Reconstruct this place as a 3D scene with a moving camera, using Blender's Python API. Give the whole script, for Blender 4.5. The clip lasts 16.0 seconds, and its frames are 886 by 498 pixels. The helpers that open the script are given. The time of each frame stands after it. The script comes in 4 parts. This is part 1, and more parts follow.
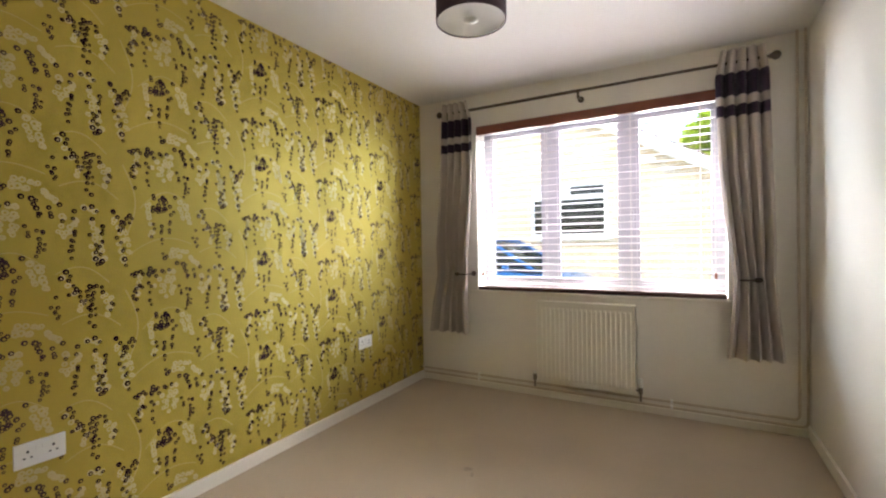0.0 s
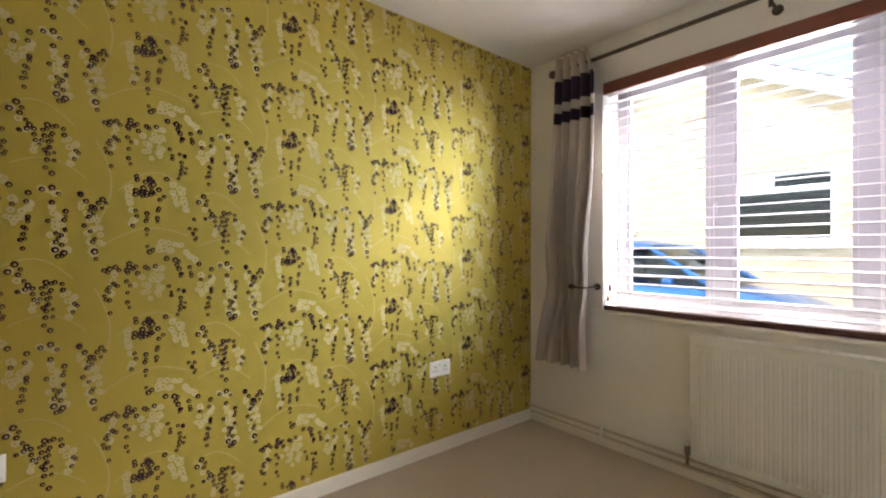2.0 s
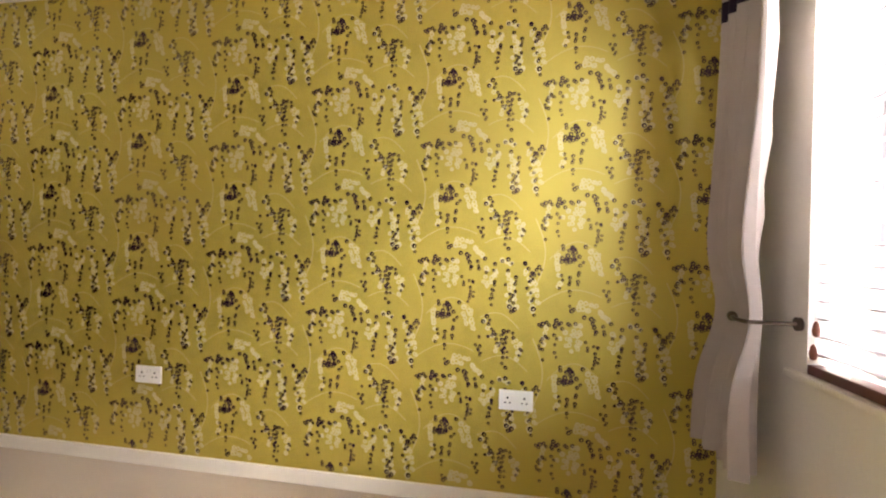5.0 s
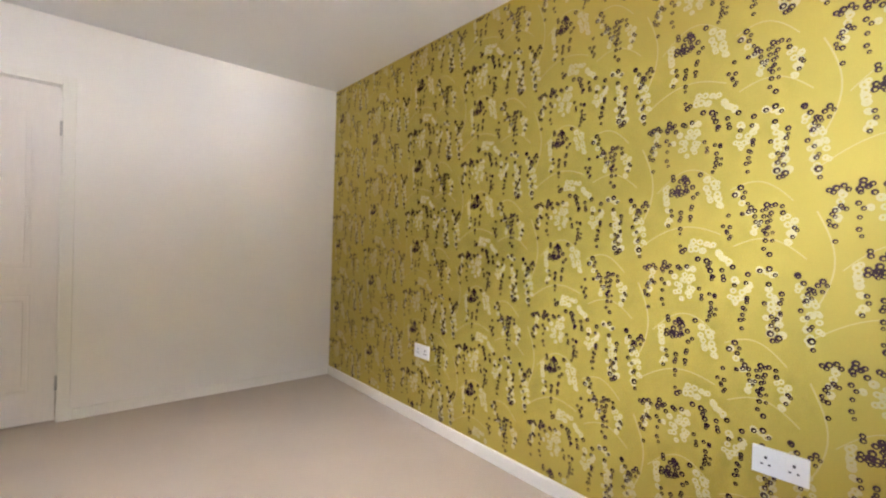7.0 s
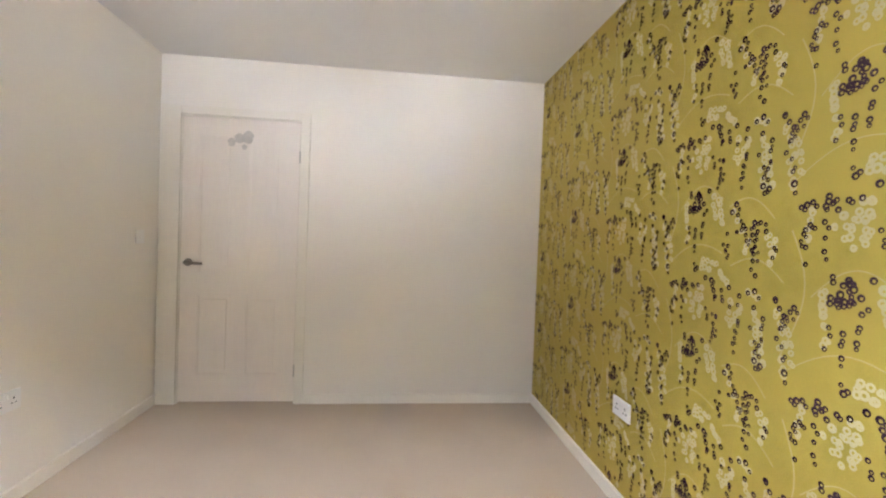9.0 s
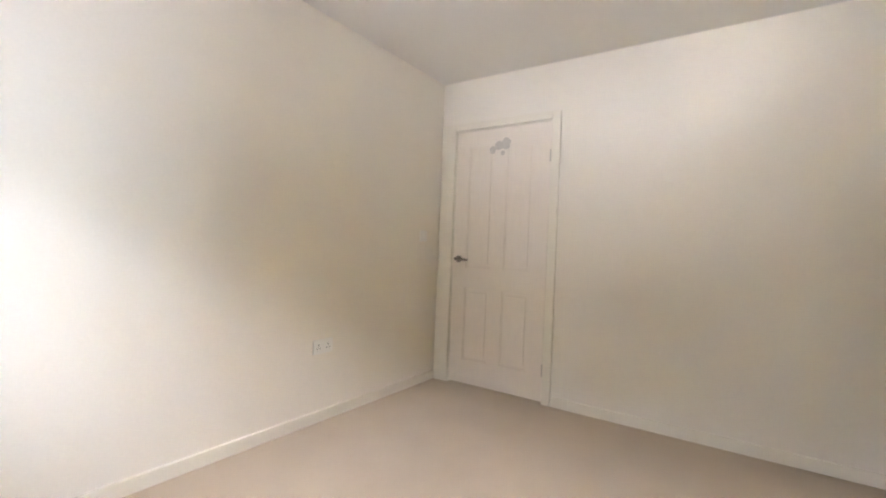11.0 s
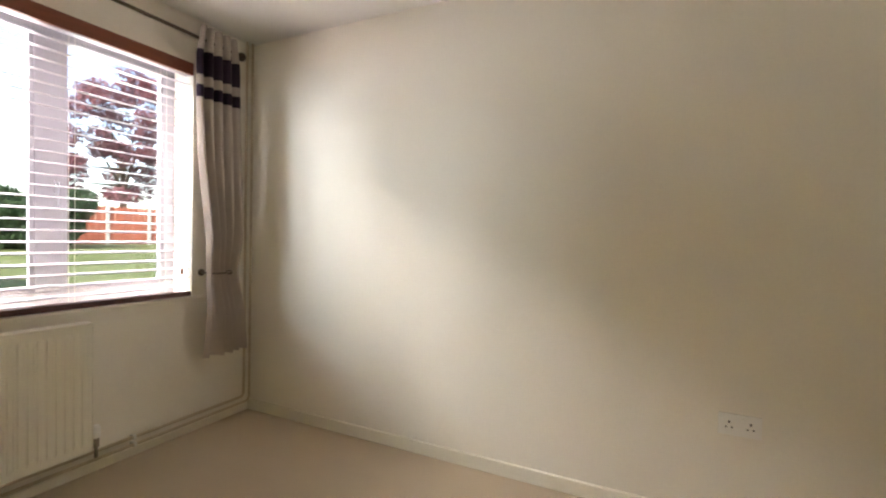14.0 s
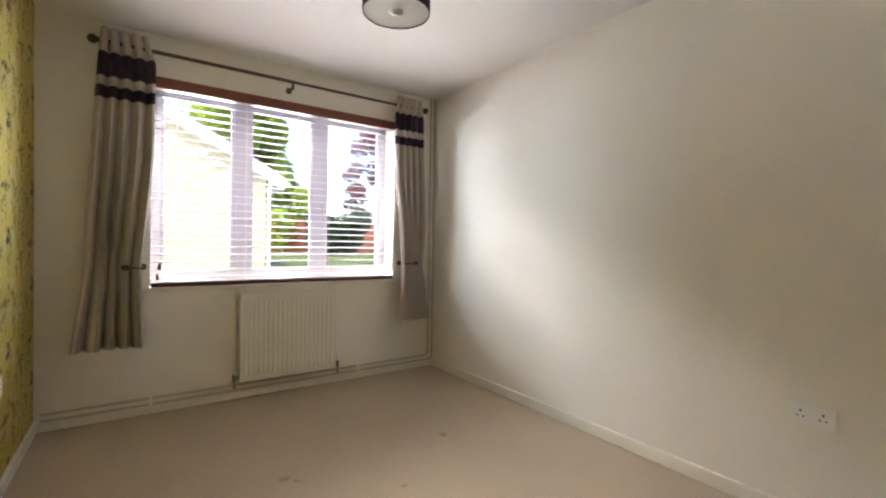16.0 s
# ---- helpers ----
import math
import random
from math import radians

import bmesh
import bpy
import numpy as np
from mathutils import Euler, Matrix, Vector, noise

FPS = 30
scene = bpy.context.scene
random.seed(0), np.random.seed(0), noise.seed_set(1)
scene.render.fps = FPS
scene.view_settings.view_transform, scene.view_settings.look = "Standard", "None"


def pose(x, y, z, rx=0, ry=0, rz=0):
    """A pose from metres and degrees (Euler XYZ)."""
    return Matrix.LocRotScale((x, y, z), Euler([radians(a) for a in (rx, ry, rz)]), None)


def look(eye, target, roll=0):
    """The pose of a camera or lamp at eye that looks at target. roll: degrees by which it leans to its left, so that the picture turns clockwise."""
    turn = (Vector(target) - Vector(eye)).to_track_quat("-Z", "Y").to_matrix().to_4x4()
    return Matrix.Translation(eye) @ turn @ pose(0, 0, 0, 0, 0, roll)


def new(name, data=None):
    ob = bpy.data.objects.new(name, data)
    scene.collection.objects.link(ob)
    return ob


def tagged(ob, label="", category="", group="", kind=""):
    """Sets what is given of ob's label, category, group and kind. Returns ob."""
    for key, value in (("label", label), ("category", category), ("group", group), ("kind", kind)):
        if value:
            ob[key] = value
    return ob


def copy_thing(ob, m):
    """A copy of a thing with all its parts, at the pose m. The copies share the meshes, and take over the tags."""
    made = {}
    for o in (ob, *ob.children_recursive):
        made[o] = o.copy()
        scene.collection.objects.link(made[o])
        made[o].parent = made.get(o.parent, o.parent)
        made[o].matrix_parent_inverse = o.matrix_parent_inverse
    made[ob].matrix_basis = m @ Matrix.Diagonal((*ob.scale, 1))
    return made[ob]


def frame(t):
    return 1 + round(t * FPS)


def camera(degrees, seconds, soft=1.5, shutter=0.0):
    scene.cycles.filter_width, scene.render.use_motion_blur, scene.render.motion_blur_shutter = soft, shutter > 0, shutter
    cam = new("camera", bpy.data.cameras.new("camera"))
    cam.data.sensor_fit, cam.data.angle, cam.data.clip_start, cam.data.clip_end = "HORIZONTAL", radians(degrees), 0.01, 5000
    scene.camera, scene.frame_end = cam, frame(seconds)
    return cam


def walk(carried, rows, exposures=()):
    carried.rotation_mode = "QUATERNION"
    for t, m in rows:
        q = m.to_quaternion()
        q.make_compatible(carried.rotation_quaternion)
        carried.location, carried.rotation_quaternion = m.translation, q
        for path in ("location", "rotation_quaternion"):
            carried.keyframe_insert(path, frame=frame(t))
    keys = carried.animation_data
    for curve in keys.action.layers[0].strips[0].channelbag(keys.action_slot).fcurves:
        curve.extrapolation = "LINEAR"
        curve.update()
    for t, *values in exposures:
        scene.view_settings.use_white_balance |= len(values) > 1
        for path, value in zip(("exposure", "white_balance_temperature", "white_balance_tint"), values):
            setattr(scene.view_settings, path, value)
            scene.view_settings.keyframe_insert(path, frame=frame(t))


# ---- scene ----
cam = camera(90.7, 16.0, soft=2.2)
PATH = [
    (0, (2.048, 0.627, 1.172), (1.074, 2.374, 1.152), -0.9),
    (0.5, (1.998, 0.819, 1.151), (0.882, 2.478, 1.138), -0.7),
    (1, (1.89, 1.016, 1.133), (0.638, 2.576, 1.131), -0.3),
    (1.5, (1.913, 1.287, 1.136), (0.489, 2.691, 1.137), -0.3),
    (2, (1.941, 1.546, 1.136), (0.394, 2.814, 1.148), 0.2),
    (2.5, (1.957, 1.825, 1.149), (0.288, 2.928, 1.149), 0.2),
    (3, (1.936, 2.148, 1.135), (0.154, 3.057, 1.147), 0.5),
    (5.5, (1.928, 3.257, 1.120), (0.052, 2.562, 1.115), 1.65),
    (6, (1.87, 3.373, 1.129), (0.15, 2.353, 1.121), 1.9),
    (6.5, (1.801, 3.44, 1.131), (0.273, 2.15, 1.119), 2.0),
    (7, (1.703, 3.451, 1.129), (0.405, 1.93, 1.109), 1.8),
    (7.5, (1.645, 3.375, 1.142), (0.566, 1.691, 1.117), 2.0),
    (8, (1.539, 3.288, 1.206), (0.696, 1.475, 1.153), 2.1),
    (10.5, (0.552, 3.056, 1.154), (1.362, 1.228, 1.119), 2.3),
    (11, (0.633, 2.948, 1.065), (1.756, 1.293, 1.06), 2.4),
    (11.5, (0.646, 2.732, 1.064), (2.141, 1.403, 1.048), 2.8),
    (12, (0.658, 2.537, 1.082), (2.449, 1.646, 1.042), 3.1),
    (12.5, (0.688, 2.358, 1.045), (2.647, 1.955, 1.023), 3.6),
    (13, (0.669, 2.089, 1.128), (2.667, 2.179, 1.083), 1.5),
    (13.5, (0.635, 1.819, 1.161), (2.568, 2.331, 1.108), 1.4),
    (14, (0.611, 1.507, 1.167), (2.415, 2.369, 1.116), 1.3),
    (14.5, (0.519, 1.214, 1.2), (2.186, 2.319, 1.146), 1.5),
    (15, (0.573, 0.897, 1.138), (2.043, 2.252, 1.112), 1.4),
    (15.5, (0.514, 0.715, 1.148), (1.835, 2.217, 1.111), 1.3),
    (16, (0.484, 0.596, 1.108), (1.625, 2.238, 1.081), 0.9),
]
EXPOSURES = [(0.0, 3.35, 6700, 14), (3.0, 3.45, 6700, 15), (5.5, 3.9, 7200, 21), (7.0, 4.0, 6200, 19), (8.0, 4.1, 6100, 18),
             (10.5, 4.1, 6200, 18), (12.0, 3.65, 6800, 18), (13.5, 3.3, 7300, 15), (16.0, 3.3, 6700, 13)]
walk(cam, [(t, look(eye, target, roll)) for t, eye, target, roll in PATH], EXPOSURES)

# ---- world, sun, exposure ----
world = bpy.data.worlds.new("sky")
scene.world = world
world.use_nodes = True
wn = world.node_tree
bg = wn.nodes["Background"]
sky = wn.nodes.new("ShaderNodeTexSky")
sky.sky_type = 'NISHITA'
sky.sun_disc = False
sky.sun_elevation = radians(42)
sky.sun_rotation = radians(248)
wn.links.new(sky.outputs[0], bg.inputs[0])
bg.inputs[1].default_value = 0.15
sun_data = bpy.data.lights.new("sun", 'SUN')
sun_data.energy = 2.8
sun_data.angle = radians(0.5)
sun_data.color = (1.0, 0.94, 0.85)
sun = new("sun", sun_data)
sun.matrix_world = look((-20 * math.cos(radians(42)) * math.sin(radians(68)), -20 * math.cos(radians(42)) * math.cos(radians(68)), 20 * math.sin(radians(42))), (0, 0, 0))



def added_daylight(name, eye, target, watts, wide, high, spread, colour=(0.93, 0.965, 1.0)):
    """An added area lamp just outside the window opening, standing in for daylight."""
    d = bpy.data.lights.new(name, 'AREA')
    d.shape, d.size, d.size_y = 'RECTANGLE', wide, high
    d.energy, d.color, d.spread = watts, colour, radians(spread)
    ob = new(name, d)
    ob.matrix_world = look(eye, target)


BLUE_SKY = (0.70, 0.87, 1.0)
added_daylight("sky_light_west", (-1.20, 5.30, 2.05), (2.68, 2.30, 1.20), 16.0, 1.4, 1.0, 125, BLUE_SKY)
added_daylight("sky_light_east", (4.00, 5.30, 2.05), (0.0, 2.30, 1.20), 14.0, 1.4, 1.0, 125, BLUE_SKY)
added_daylight("sky_light_above", (1.40, 4.85, 2.95), (1.40, 3.2, 1.30), 205.0, 2.6, 1.1, 170)
# Extra fill, tilted up to brighten the ceiling and back wall.
added_daylight("fill_light_head", (1.40, 4.20, 1.93), (1.40, 0.0, 2.75), 1.7, 1.6, 0.25, 54)

W, D, H = 2.68, 3.917, 2.395          # room: width, depth, height
WX0, WX1, WZ0, WZ1 = 0.54, 2.275, 0.795, 2.135   # window opening


# ---- materials ----
def mat(name, c, rough=0.6, metal=0.0, var=0.08, scale=5.0, fine=150.0, bump=0.15, spec=0.5, stretch=(1, 1, 1), island=0.0, sheen=0.0):
    m = bpy.data.materials.new(name)
    m.use_nodes = True
    t = m.node_tree
    b = t.nodes["Principled BSDF"]
    b.inputs["Roughness"].default_value = rough
    b.inputs["Metallic"].default_value = metal
    b.inputs["Specular IOR Level"].default_value = spec
    b.inputs["Sheen Weight"].default_value = sheen
    co = t.nodes.new("ShaderNodeTexCoord")
    mp = t.nodes.new("ShaderNodeMapping")
    mp.inputs["Scale"].default_value = stretch
    t.links.new(co.outputs["Object"], mp.inputs[0])
    big = t.nodes.new("ShaderNodeTexNoise")
    big.inputs["Scale"].default_value = scale
    big.inputs["Detail"].default_value = 4
    small = t.nodes.new("ShaderNodeTexNoise")
    small.inputs["Scale"].default_value = fine
    small.inputs["Detail"].default_value = 3
    for n in (big, small):
        t.links.new(mp.outputs[0], n.inputs["Vector"])
    add = t.nodes.new("ShaderNodeMath")
    add.operation = 'ADD'
    t.links.new(big.outputs[0], add.inputs[0])
    t.links.new(small.outputs[0], add.inputs[1])
    last = add.outputs[0]
    if island:
        geo = t.nodes.new("ShaderNodeNewGeometry")
        mul = t.nodes.new("ShaderNodeMath")
        mul.operation = 'MULTIPLY_ADD'
        mul.inputs[1].default_value = island
        t.links.new(geo.outputs["Random Per Island"], mul.inputs[0])
        t.links.new(last, mul.inputs[2])
        last = mul.outputs[0]
    ramp = t.nodes.new("ShaderNodeMapRange")
    ramp.inputs[1].default_value = 0.6
    ramp.inputs[2].default_value = 1.4 + island
    ramp.inputs[3].default_value = 1.0 - var
    ramp.inputs[4].default_value = 1.0 + var
    t.links.new(last, ramp.inputs[0])
    mix = t.nodes.new("ShaderNodeVectorMath")
    mix.operation = 'SCALE'
    mix.inputs[0].default_value = c
    t.links.new(ramp.outputs[0], mix.inputs["Scale"])
    t.links.new(mix.outputs[0], b.inputs["Base Color"])
    if bump:
        bp = t.nodes.new("ShaderNodeBump")
        bp.inputs["Strength"].default_value = bump
        bp.inputs["Distance"].default_value = 0.004
        t.links.new(small.outputs[0], bp.inputs["Height"])
        t.links.new(bp.outputs[0], b.inputs["Normal"])
    return m


def glass_mat(name, tint=(1, 1, 1)):
    m = bpy.data.materials.new(name)
    m.use_nodes = True
    t = m.node_tree
    out = t.nodes["Material Output"]
    tr = t.nodes.new("ShaderNodeBsdfTransparent")
    tr.inputs[0].default_value = (*tint, 1)
    gl = t.nodes.new("ShaderNodeBsdfGlossy")
    gl.inputs["Roughness"].default_value = 0.02
    mx = t.nodes.new("ShaderNodeMixShader")
    fr = t.nodes.new("ShaderNodeFresnel")
    fr.inputs[0].default_value = 1.45
    t.links.new(fr.outputs[0], mx.inputs[0])
    t.links.new(tr.outputs[0], mx.inputs[1])
    t.links.new(gl.outputs[0], mx.inputs[2])
    t.links.new(mx.outputs[0], out.inputs[0])
    return m


def brick_mat(name):
    m = mat(name, (0.5, 0.4, 0.27), 0.85, bump=0.2)
    t = m.node_tree
    b = t.nodes["Principled BSDF"]
    co = t.nodes.new("ShaderNodeTexCoord")
    mp = t.nodes.new("ShaderNodeMapping")
    mp.inputs["Rotation"].default_value = (radians(90), 0, 0)
    t.links.new(co.outputs["Object"], mp.inputs[0])
    br = t.nodes.new("ShaderNodeTexBrick")
    br.inputs["Color1"].default_value = (0.52, 0.39, 0.23, 1)
    br.inputs["Color2"].default_value = (0.60, 0.48, 0.31, 1)
    br.inputs["Mortar"].default_value = (0.56, 0.51, 0.42, 1)
    br.inputs["Scale"].default_value = 1.0
    br.inputs["Brick Width"].default_value = 0.225
    br.inputs["Row Height"].default_value = 0.075
    br.inputs["Mortar Size"].default_value = 0.010
    t.links.new(mp.outputs[0], br.inputs["Vector"])
    t.links.new(br.outputs["Color"], b.inputs["Base Color"])
    return m


PAINT = mat("cream_wall_paint", (0.84, 0.795, 0.715), 0.75, var=0.025, scale=1.6, fine=90, bump=0.06)
CEIL = mat("white_ceiling_paint", (0.80, 0.78, 0.74), 0.85, var=0.02, scale=1.2, fine=120, bump=0.05)
CARPET = mat("beige_carpet", (0.50, 0.395, 0.275), 0.95, var=0.12, scale=2.2, fine=420, bump=0.9, spec=0.1, sheen=0.25)
GOLD = mat("gold_wallpaper", (0.53, 0.41, 0.075), 0.5, metal=0.4, var=0.06, scale=2.0, fine=260, bump=0.04)
RINGS = mat("dark_plum_print", (0.068, 0.036, 0.040), 0.7, var=0.35, scale=14, fine=300, bump=0, spec=0.2, island=0.8)
PETAL = mat("cream_petal_print", (0.59, 0.51, 0.25), 0.55, var=0.1, scale=8, fine=300, bump=0)
VINE = mat("pale_vine_print", (0.57, 0.46, 0.17), 0.5, var=0.1, scale=8, fine=300, bump=0)
GLOSS = mat("cream_gloss_paint", (0.82, 0.775, 0.675), 0.35, var=0.03, scale=4, fine=80, bump=0.03)
DOORP = mat("white_door_paint", (0.83, 0.765, 0.68), 0.45, var=0.03, scale=3, fine=60, bump=0.05, stretch=(1, 1, 0.15))
RADW = mat("cream_radiator_enamel", (0.82, 0.79, 0.70), 0.35, var=0.02, scale=3, fine=60, bump=0.0)
# White uPVC in grey: the frame's backlit dimness is in the colour.
UPVC = mat("backlit_white_frame", (0.30, 0.29, 0.32), 0.35, var=0.03, scale=4, fine=80, bump=0.0)
PLASTIC = mat("white_socket_plastic", (0.84, 0.83, 0.80), 0.35, var=0.02, scale=8, fine=80, bump=0.0)
DARK = mat("dark_slot", (0.02, 0.02, 0.02), 0.6, var=0.1, bump=0.0)
WOOD = mat("mahogany_stain", (0.20, 0.055, 0.025), 0.5, var=0.2, scale=6, fine=60, bump=0.05, stretch=(0.15, 1, 1))
# Dark mahogany, deepened further for the weaker light on the rail.
RAILWOOD = mat("shaded_dark_mahogany", (0.075, 0.022, 0.020), 0.45, var=0.2, scale=6, fine=60, bump=0.05, stretch=(0.15, 1, 1))
# Pale slats, coloured darker to offset the strong daylight on them.
SLAT = mat("dimmed_pale_slat", (0.33, 0.295, 0.31), 0.4, var=0.04, scale=4, fine=60, bump=0.03, stretch=(0.15, 1, 1))
CORD = mat("blind_cord", (0.62, 0.55, 0.50), 0.8, var=0.1, bump=0)
BRONZE = mat("antique_bronze", (0.10, 0.075, 0.055), 0.35, metal=0.8, var=0.2, scale=12, fine=90, bump=0.05)
CLOTH = mat("stone_curtain_cloth", (0.49, 0.42, 0.375), 0.8, var=0.07, scale=5, fine=420, bump=0.35, spec=0.2, sheen=0.3)
VELVET = mat("plum_velvet", (0.030, 0.016, 0.035), 0.85, var=0.25, scale=9, fine=350, bump=0.3, spec=0.1, sheen=0.15)
CHROME = mat("satin_nickel", (0.26, 0.23, 0.20), 0.32, metal=1.0, var=0.06, bump=0.0)
STEEL = mat("hinge_steel", (0.50, 0.47, 0.42), 0.4, metal=0.9, var=0.1, bump=0.0)
SHADE = mat("plum_lamp_fabric", (0.045, 0.02, 0.03), 0.8, var=0.15, fine=500, bump=0.2)
DIFF = mat("white_lamp_diffuser", (0.78, 0.77, 0.74), 0.5, var=0.02, bump=0.0)
FADED = mat("faded_grey_sticker", (0.60, 0.56, 0.50), 0.6, var=0.15, scale=30, fine=200, bump=0.0)
STAIN = mat("carpet_mark", (0.42, 0.345, 0.26), 0.95, var=0.2, scale=60, fine=400, bump=0.5)
PIPE = mat("dull_cream_pipe_paint", (0.58, 0.49, 0.37), 0.4, var=0.12, scale=9, fine=80, bump=0.03)
# Clear panes given a grey tint that dims the daylit view outside.
GLASS = glass_mat("dimming_window_glass", (0.60, 0.61, 0.62))
TINT = glass_mat("tinted_glass", (0.25, 0.3, 0.3))
BRICK = brick_mat("buff_brick")
RENDER_OUT = mat("outer_wall_brick", (0.42, 0.33, 0.22), 0.9, var=0.1, bump=0.3)
BARGE = mat("white_bargeboard", (0.82, 0.82, 0.80), 0.5, var=0.03, bump=0.0)
TILE = mat("brown_roof_tile", (0.20, 0.13, 0.10), 0.85, var=0.25, scale=3, fine=30, bump=0.5)
ROOMDARK = mat("dim_interior", (0.10, 0.065, 0.05), 0.8, var=0.2, bump=0)
HOUSE_DRAPE = mat("brown_house_curtain", (0.34, 0.22, 0.16), 0.9, var=0.1, scale=6, fine=90, bump=0.1)
FENCE = mat("red_stained_fence", (0.40, 0.11, 0.06), 0.85, var=0.2, scale=3, fine=50, bump=0.3, island=0.5)
CONCRETE = mat("concrete_post", (0.55, 0.52, 0.47), 0.9, var=0.12, scale=5, fine=60, bump=0.3)
LEAF = mat("lime_conifer_leaf", (0.34, 0.46, 0.05), 0.7, var=0.35, scale=2, fine=20, bump=0, island=1.0)
LEAFD = mat("dark_green_leaf", (0.035, 0.08, 0.025), 0.7, var=0.35, scale=2, fine=20, bump=0, island=1.0)
LEAFR = mat("copper_leaf", (0.24, 0.09, 0.105), 0.6, var=0.35, scale=2, fine=20, bump=0, island=1.0)


def let_light_through(m, share):
    """Thin leaves pass part of the sun on to their far side."""
    t = m.node_tree
    b = t.nodes["Principled BSDF"]
    tr = t.nodes.new("ShaderNodeBsdfTranslucent")
    t.links.new(b.inputs["Base Color"].links[0].from_socket, tr.inputs[0])
    mx = t.nodes.new("ShaderNodeMixShader")
    mx.inputs[0].default_value = share
    t.links.new(b.outputs[0], mx.inputs[1])
    t.links.new(tr.outputs[0], mx.inputs[2])
    t.links.new(mx.outputs[0], t.nodes["Material Output"].inputs[0])


for leaf in (LEAF, LEAFD, LEAFR):
    let_light_through(leaf, 0.45)
BARK = mat("bark", (0.12, 0.085, 0.06), 0.9, var=0.25, scale=8, fine=40, bump=0.8)
GRASS = mat("lawn", (0.10, 0.13, 0.035), 0.9, var=0.3, scale=0.8, fine=40, bump=0.8)
ASPHALT = mat("grey_drive", (0.10, 0.095, 0.09), 0.9, var=0.15, scale=2, fine=80, bump=0.5)
CARBLUE = mat("blue_car_paint", (0.03, 0.14, 0.36), 0.2, metal=0.3, var=0.03, bump=0.0)
RUBBER = mat("tyre_rubber", (0.02, 0.02, 0.02), 0.8, var=0.1, bump=0.1)


# ---- mesh helpers ----
def box(bm, x0, x1, y0, y1, z0, z1, bevel=0.0):
    r = bmesh.ops.create_cube(bm, size=1.0, matrix=Matrix.LocRotScale(((x0 + x1) / 2, (y0 + y1) / 2, (z0 + z1) / 2), None, (x1 - x0, y1 - y0, z1 - z0)))
    if bevel:
        edges = list({e for v in r["verts"] for e in v.link_edges})
        bmesh.ops.bevel(bm, geom=edges, offset=bevel, segments=2, affect='EDGES', profile=0.7)


def boxes(*rows, bevel=0.0):
    bm = bmesh.new()
    for r in rows:
        box(bm, *r, bevel=bevel)
    return bm


def rod(bm, a, b, r, r2=None, seg=16):
    a, b = Vector(a), Vector(b)
    q = (b - a).to_track_quat("Z", "Y")
    bmesh.ops.create_cone(bm, cap_ends=True, segments=seg, radius1=r, radius2=r if r2 is None else r2, depth=(b - a).length,
                          matrix=Matrix.LocRotScale((a + b) / 2, q, None))


def ball(bm, c, r, sx=1, sy=1, sz=1, seg=16):
    bmesh.ops.create_uvsphere(bm, u_segments=seg, v_segments=seg // 2, radius=r, matrix=Matrix.LocRotScale(c, None, (sx, sy, sz)))


def lathe(bm, c, profile, seg=32, axis="Z"):
    """Rings of (radius, height) about an upright axis through c."""
    rings = []
    for r, h in profile:
        rings.append([bm.verts.new((c[0] + r * math.cos(2 * math.pi * k / seg), c[1] + r * math.sin(2 * math.pi * k / seg), c[2] + h)) for k in range(seg)])
    for a, b in zip(rings, rings[1:]):
        for k in range(seg):
            bm.faces.new((a[k], a[(k + 1) % seg], b[(k + 1) % seg], b[k]))
    return rings


def part(name, bm, material, parent=None, label="", smooth=False):
    me = bpy.data.meshes.new(name)
    bmesh.ops.recalc_face_normals(bm, faces=bm.faces)
    bm.to_mesh(me)
    bm.free()
    me.materials.append(material)
    if smooth:
        for p in me.polygons:
            p.use_smooth = True
        me.set_sharp_from_angle(angle=radians(68))
    ob = new(name, me)
    if parent is not None:
        ob.parent = parent
    if label:
        ob["label"] = label
    return ob


def data_part(name, verts, faces, material, parent=None, kind="", label=""):
    me = bpy.data.meshes.new(name)
    me.from_pydata(verts, [], faces)
    me.materials.append(material)
    ob = new(name, me)
    if parent is not None:
        ob.parent = parent
    return tagged(ob, label=label, kind=kind)


def thing(name, label, category, at=(0, 0, 0), group="", kind=""):
    ob = new(name)
    ob.location = at
    ob.empty_display_size = 0.1
    return tagged(ob, label, category, group, kind)


def structure(name, bm, material, label, category, smooth=False):
    return tagged(part(name, bm, material, smooth=smooth), label, category, kind="structure")


# ---- the room ----
structure("floor", boxes((-0.12, W + 0.12, -1.2, D + 0.3, -0.3, 0.0)), CARPET, "beige cut-pile carpet with faint marks", "carpet")
structure("ceiling", boxes((-0.12, W + 0.12, -0.12, D + 0.3, H, H + 0.25)), CEIL, "smooth white painted ceiling", "ceiling")
wall_west = structure("wall_west", boxes((-0.12, 0, -0.12, D + 0.3, 0, H)), GOLD, "feature wall with gold patterned wallpaper", "wall")
structure("wall_east", boxes((W, W + 0.12, -0.12, D + 0.3, 0, H)), PAINT, "plain cream painted wall", "wall")
DX0, DX1, DH = 1.752, 2.534, 1.99
structure("wall_south", boxes((0, DX0 - 0.03, -0.12, 0, 0, H), (DX1 + 0.03, W, -0.12, 0, 0, H), (DX0 - 0.03, DX1 + 0.03, -0.12, 0, DH + 0.03, H)),
          PAINT, "cream painted wall beside the door", "wall")
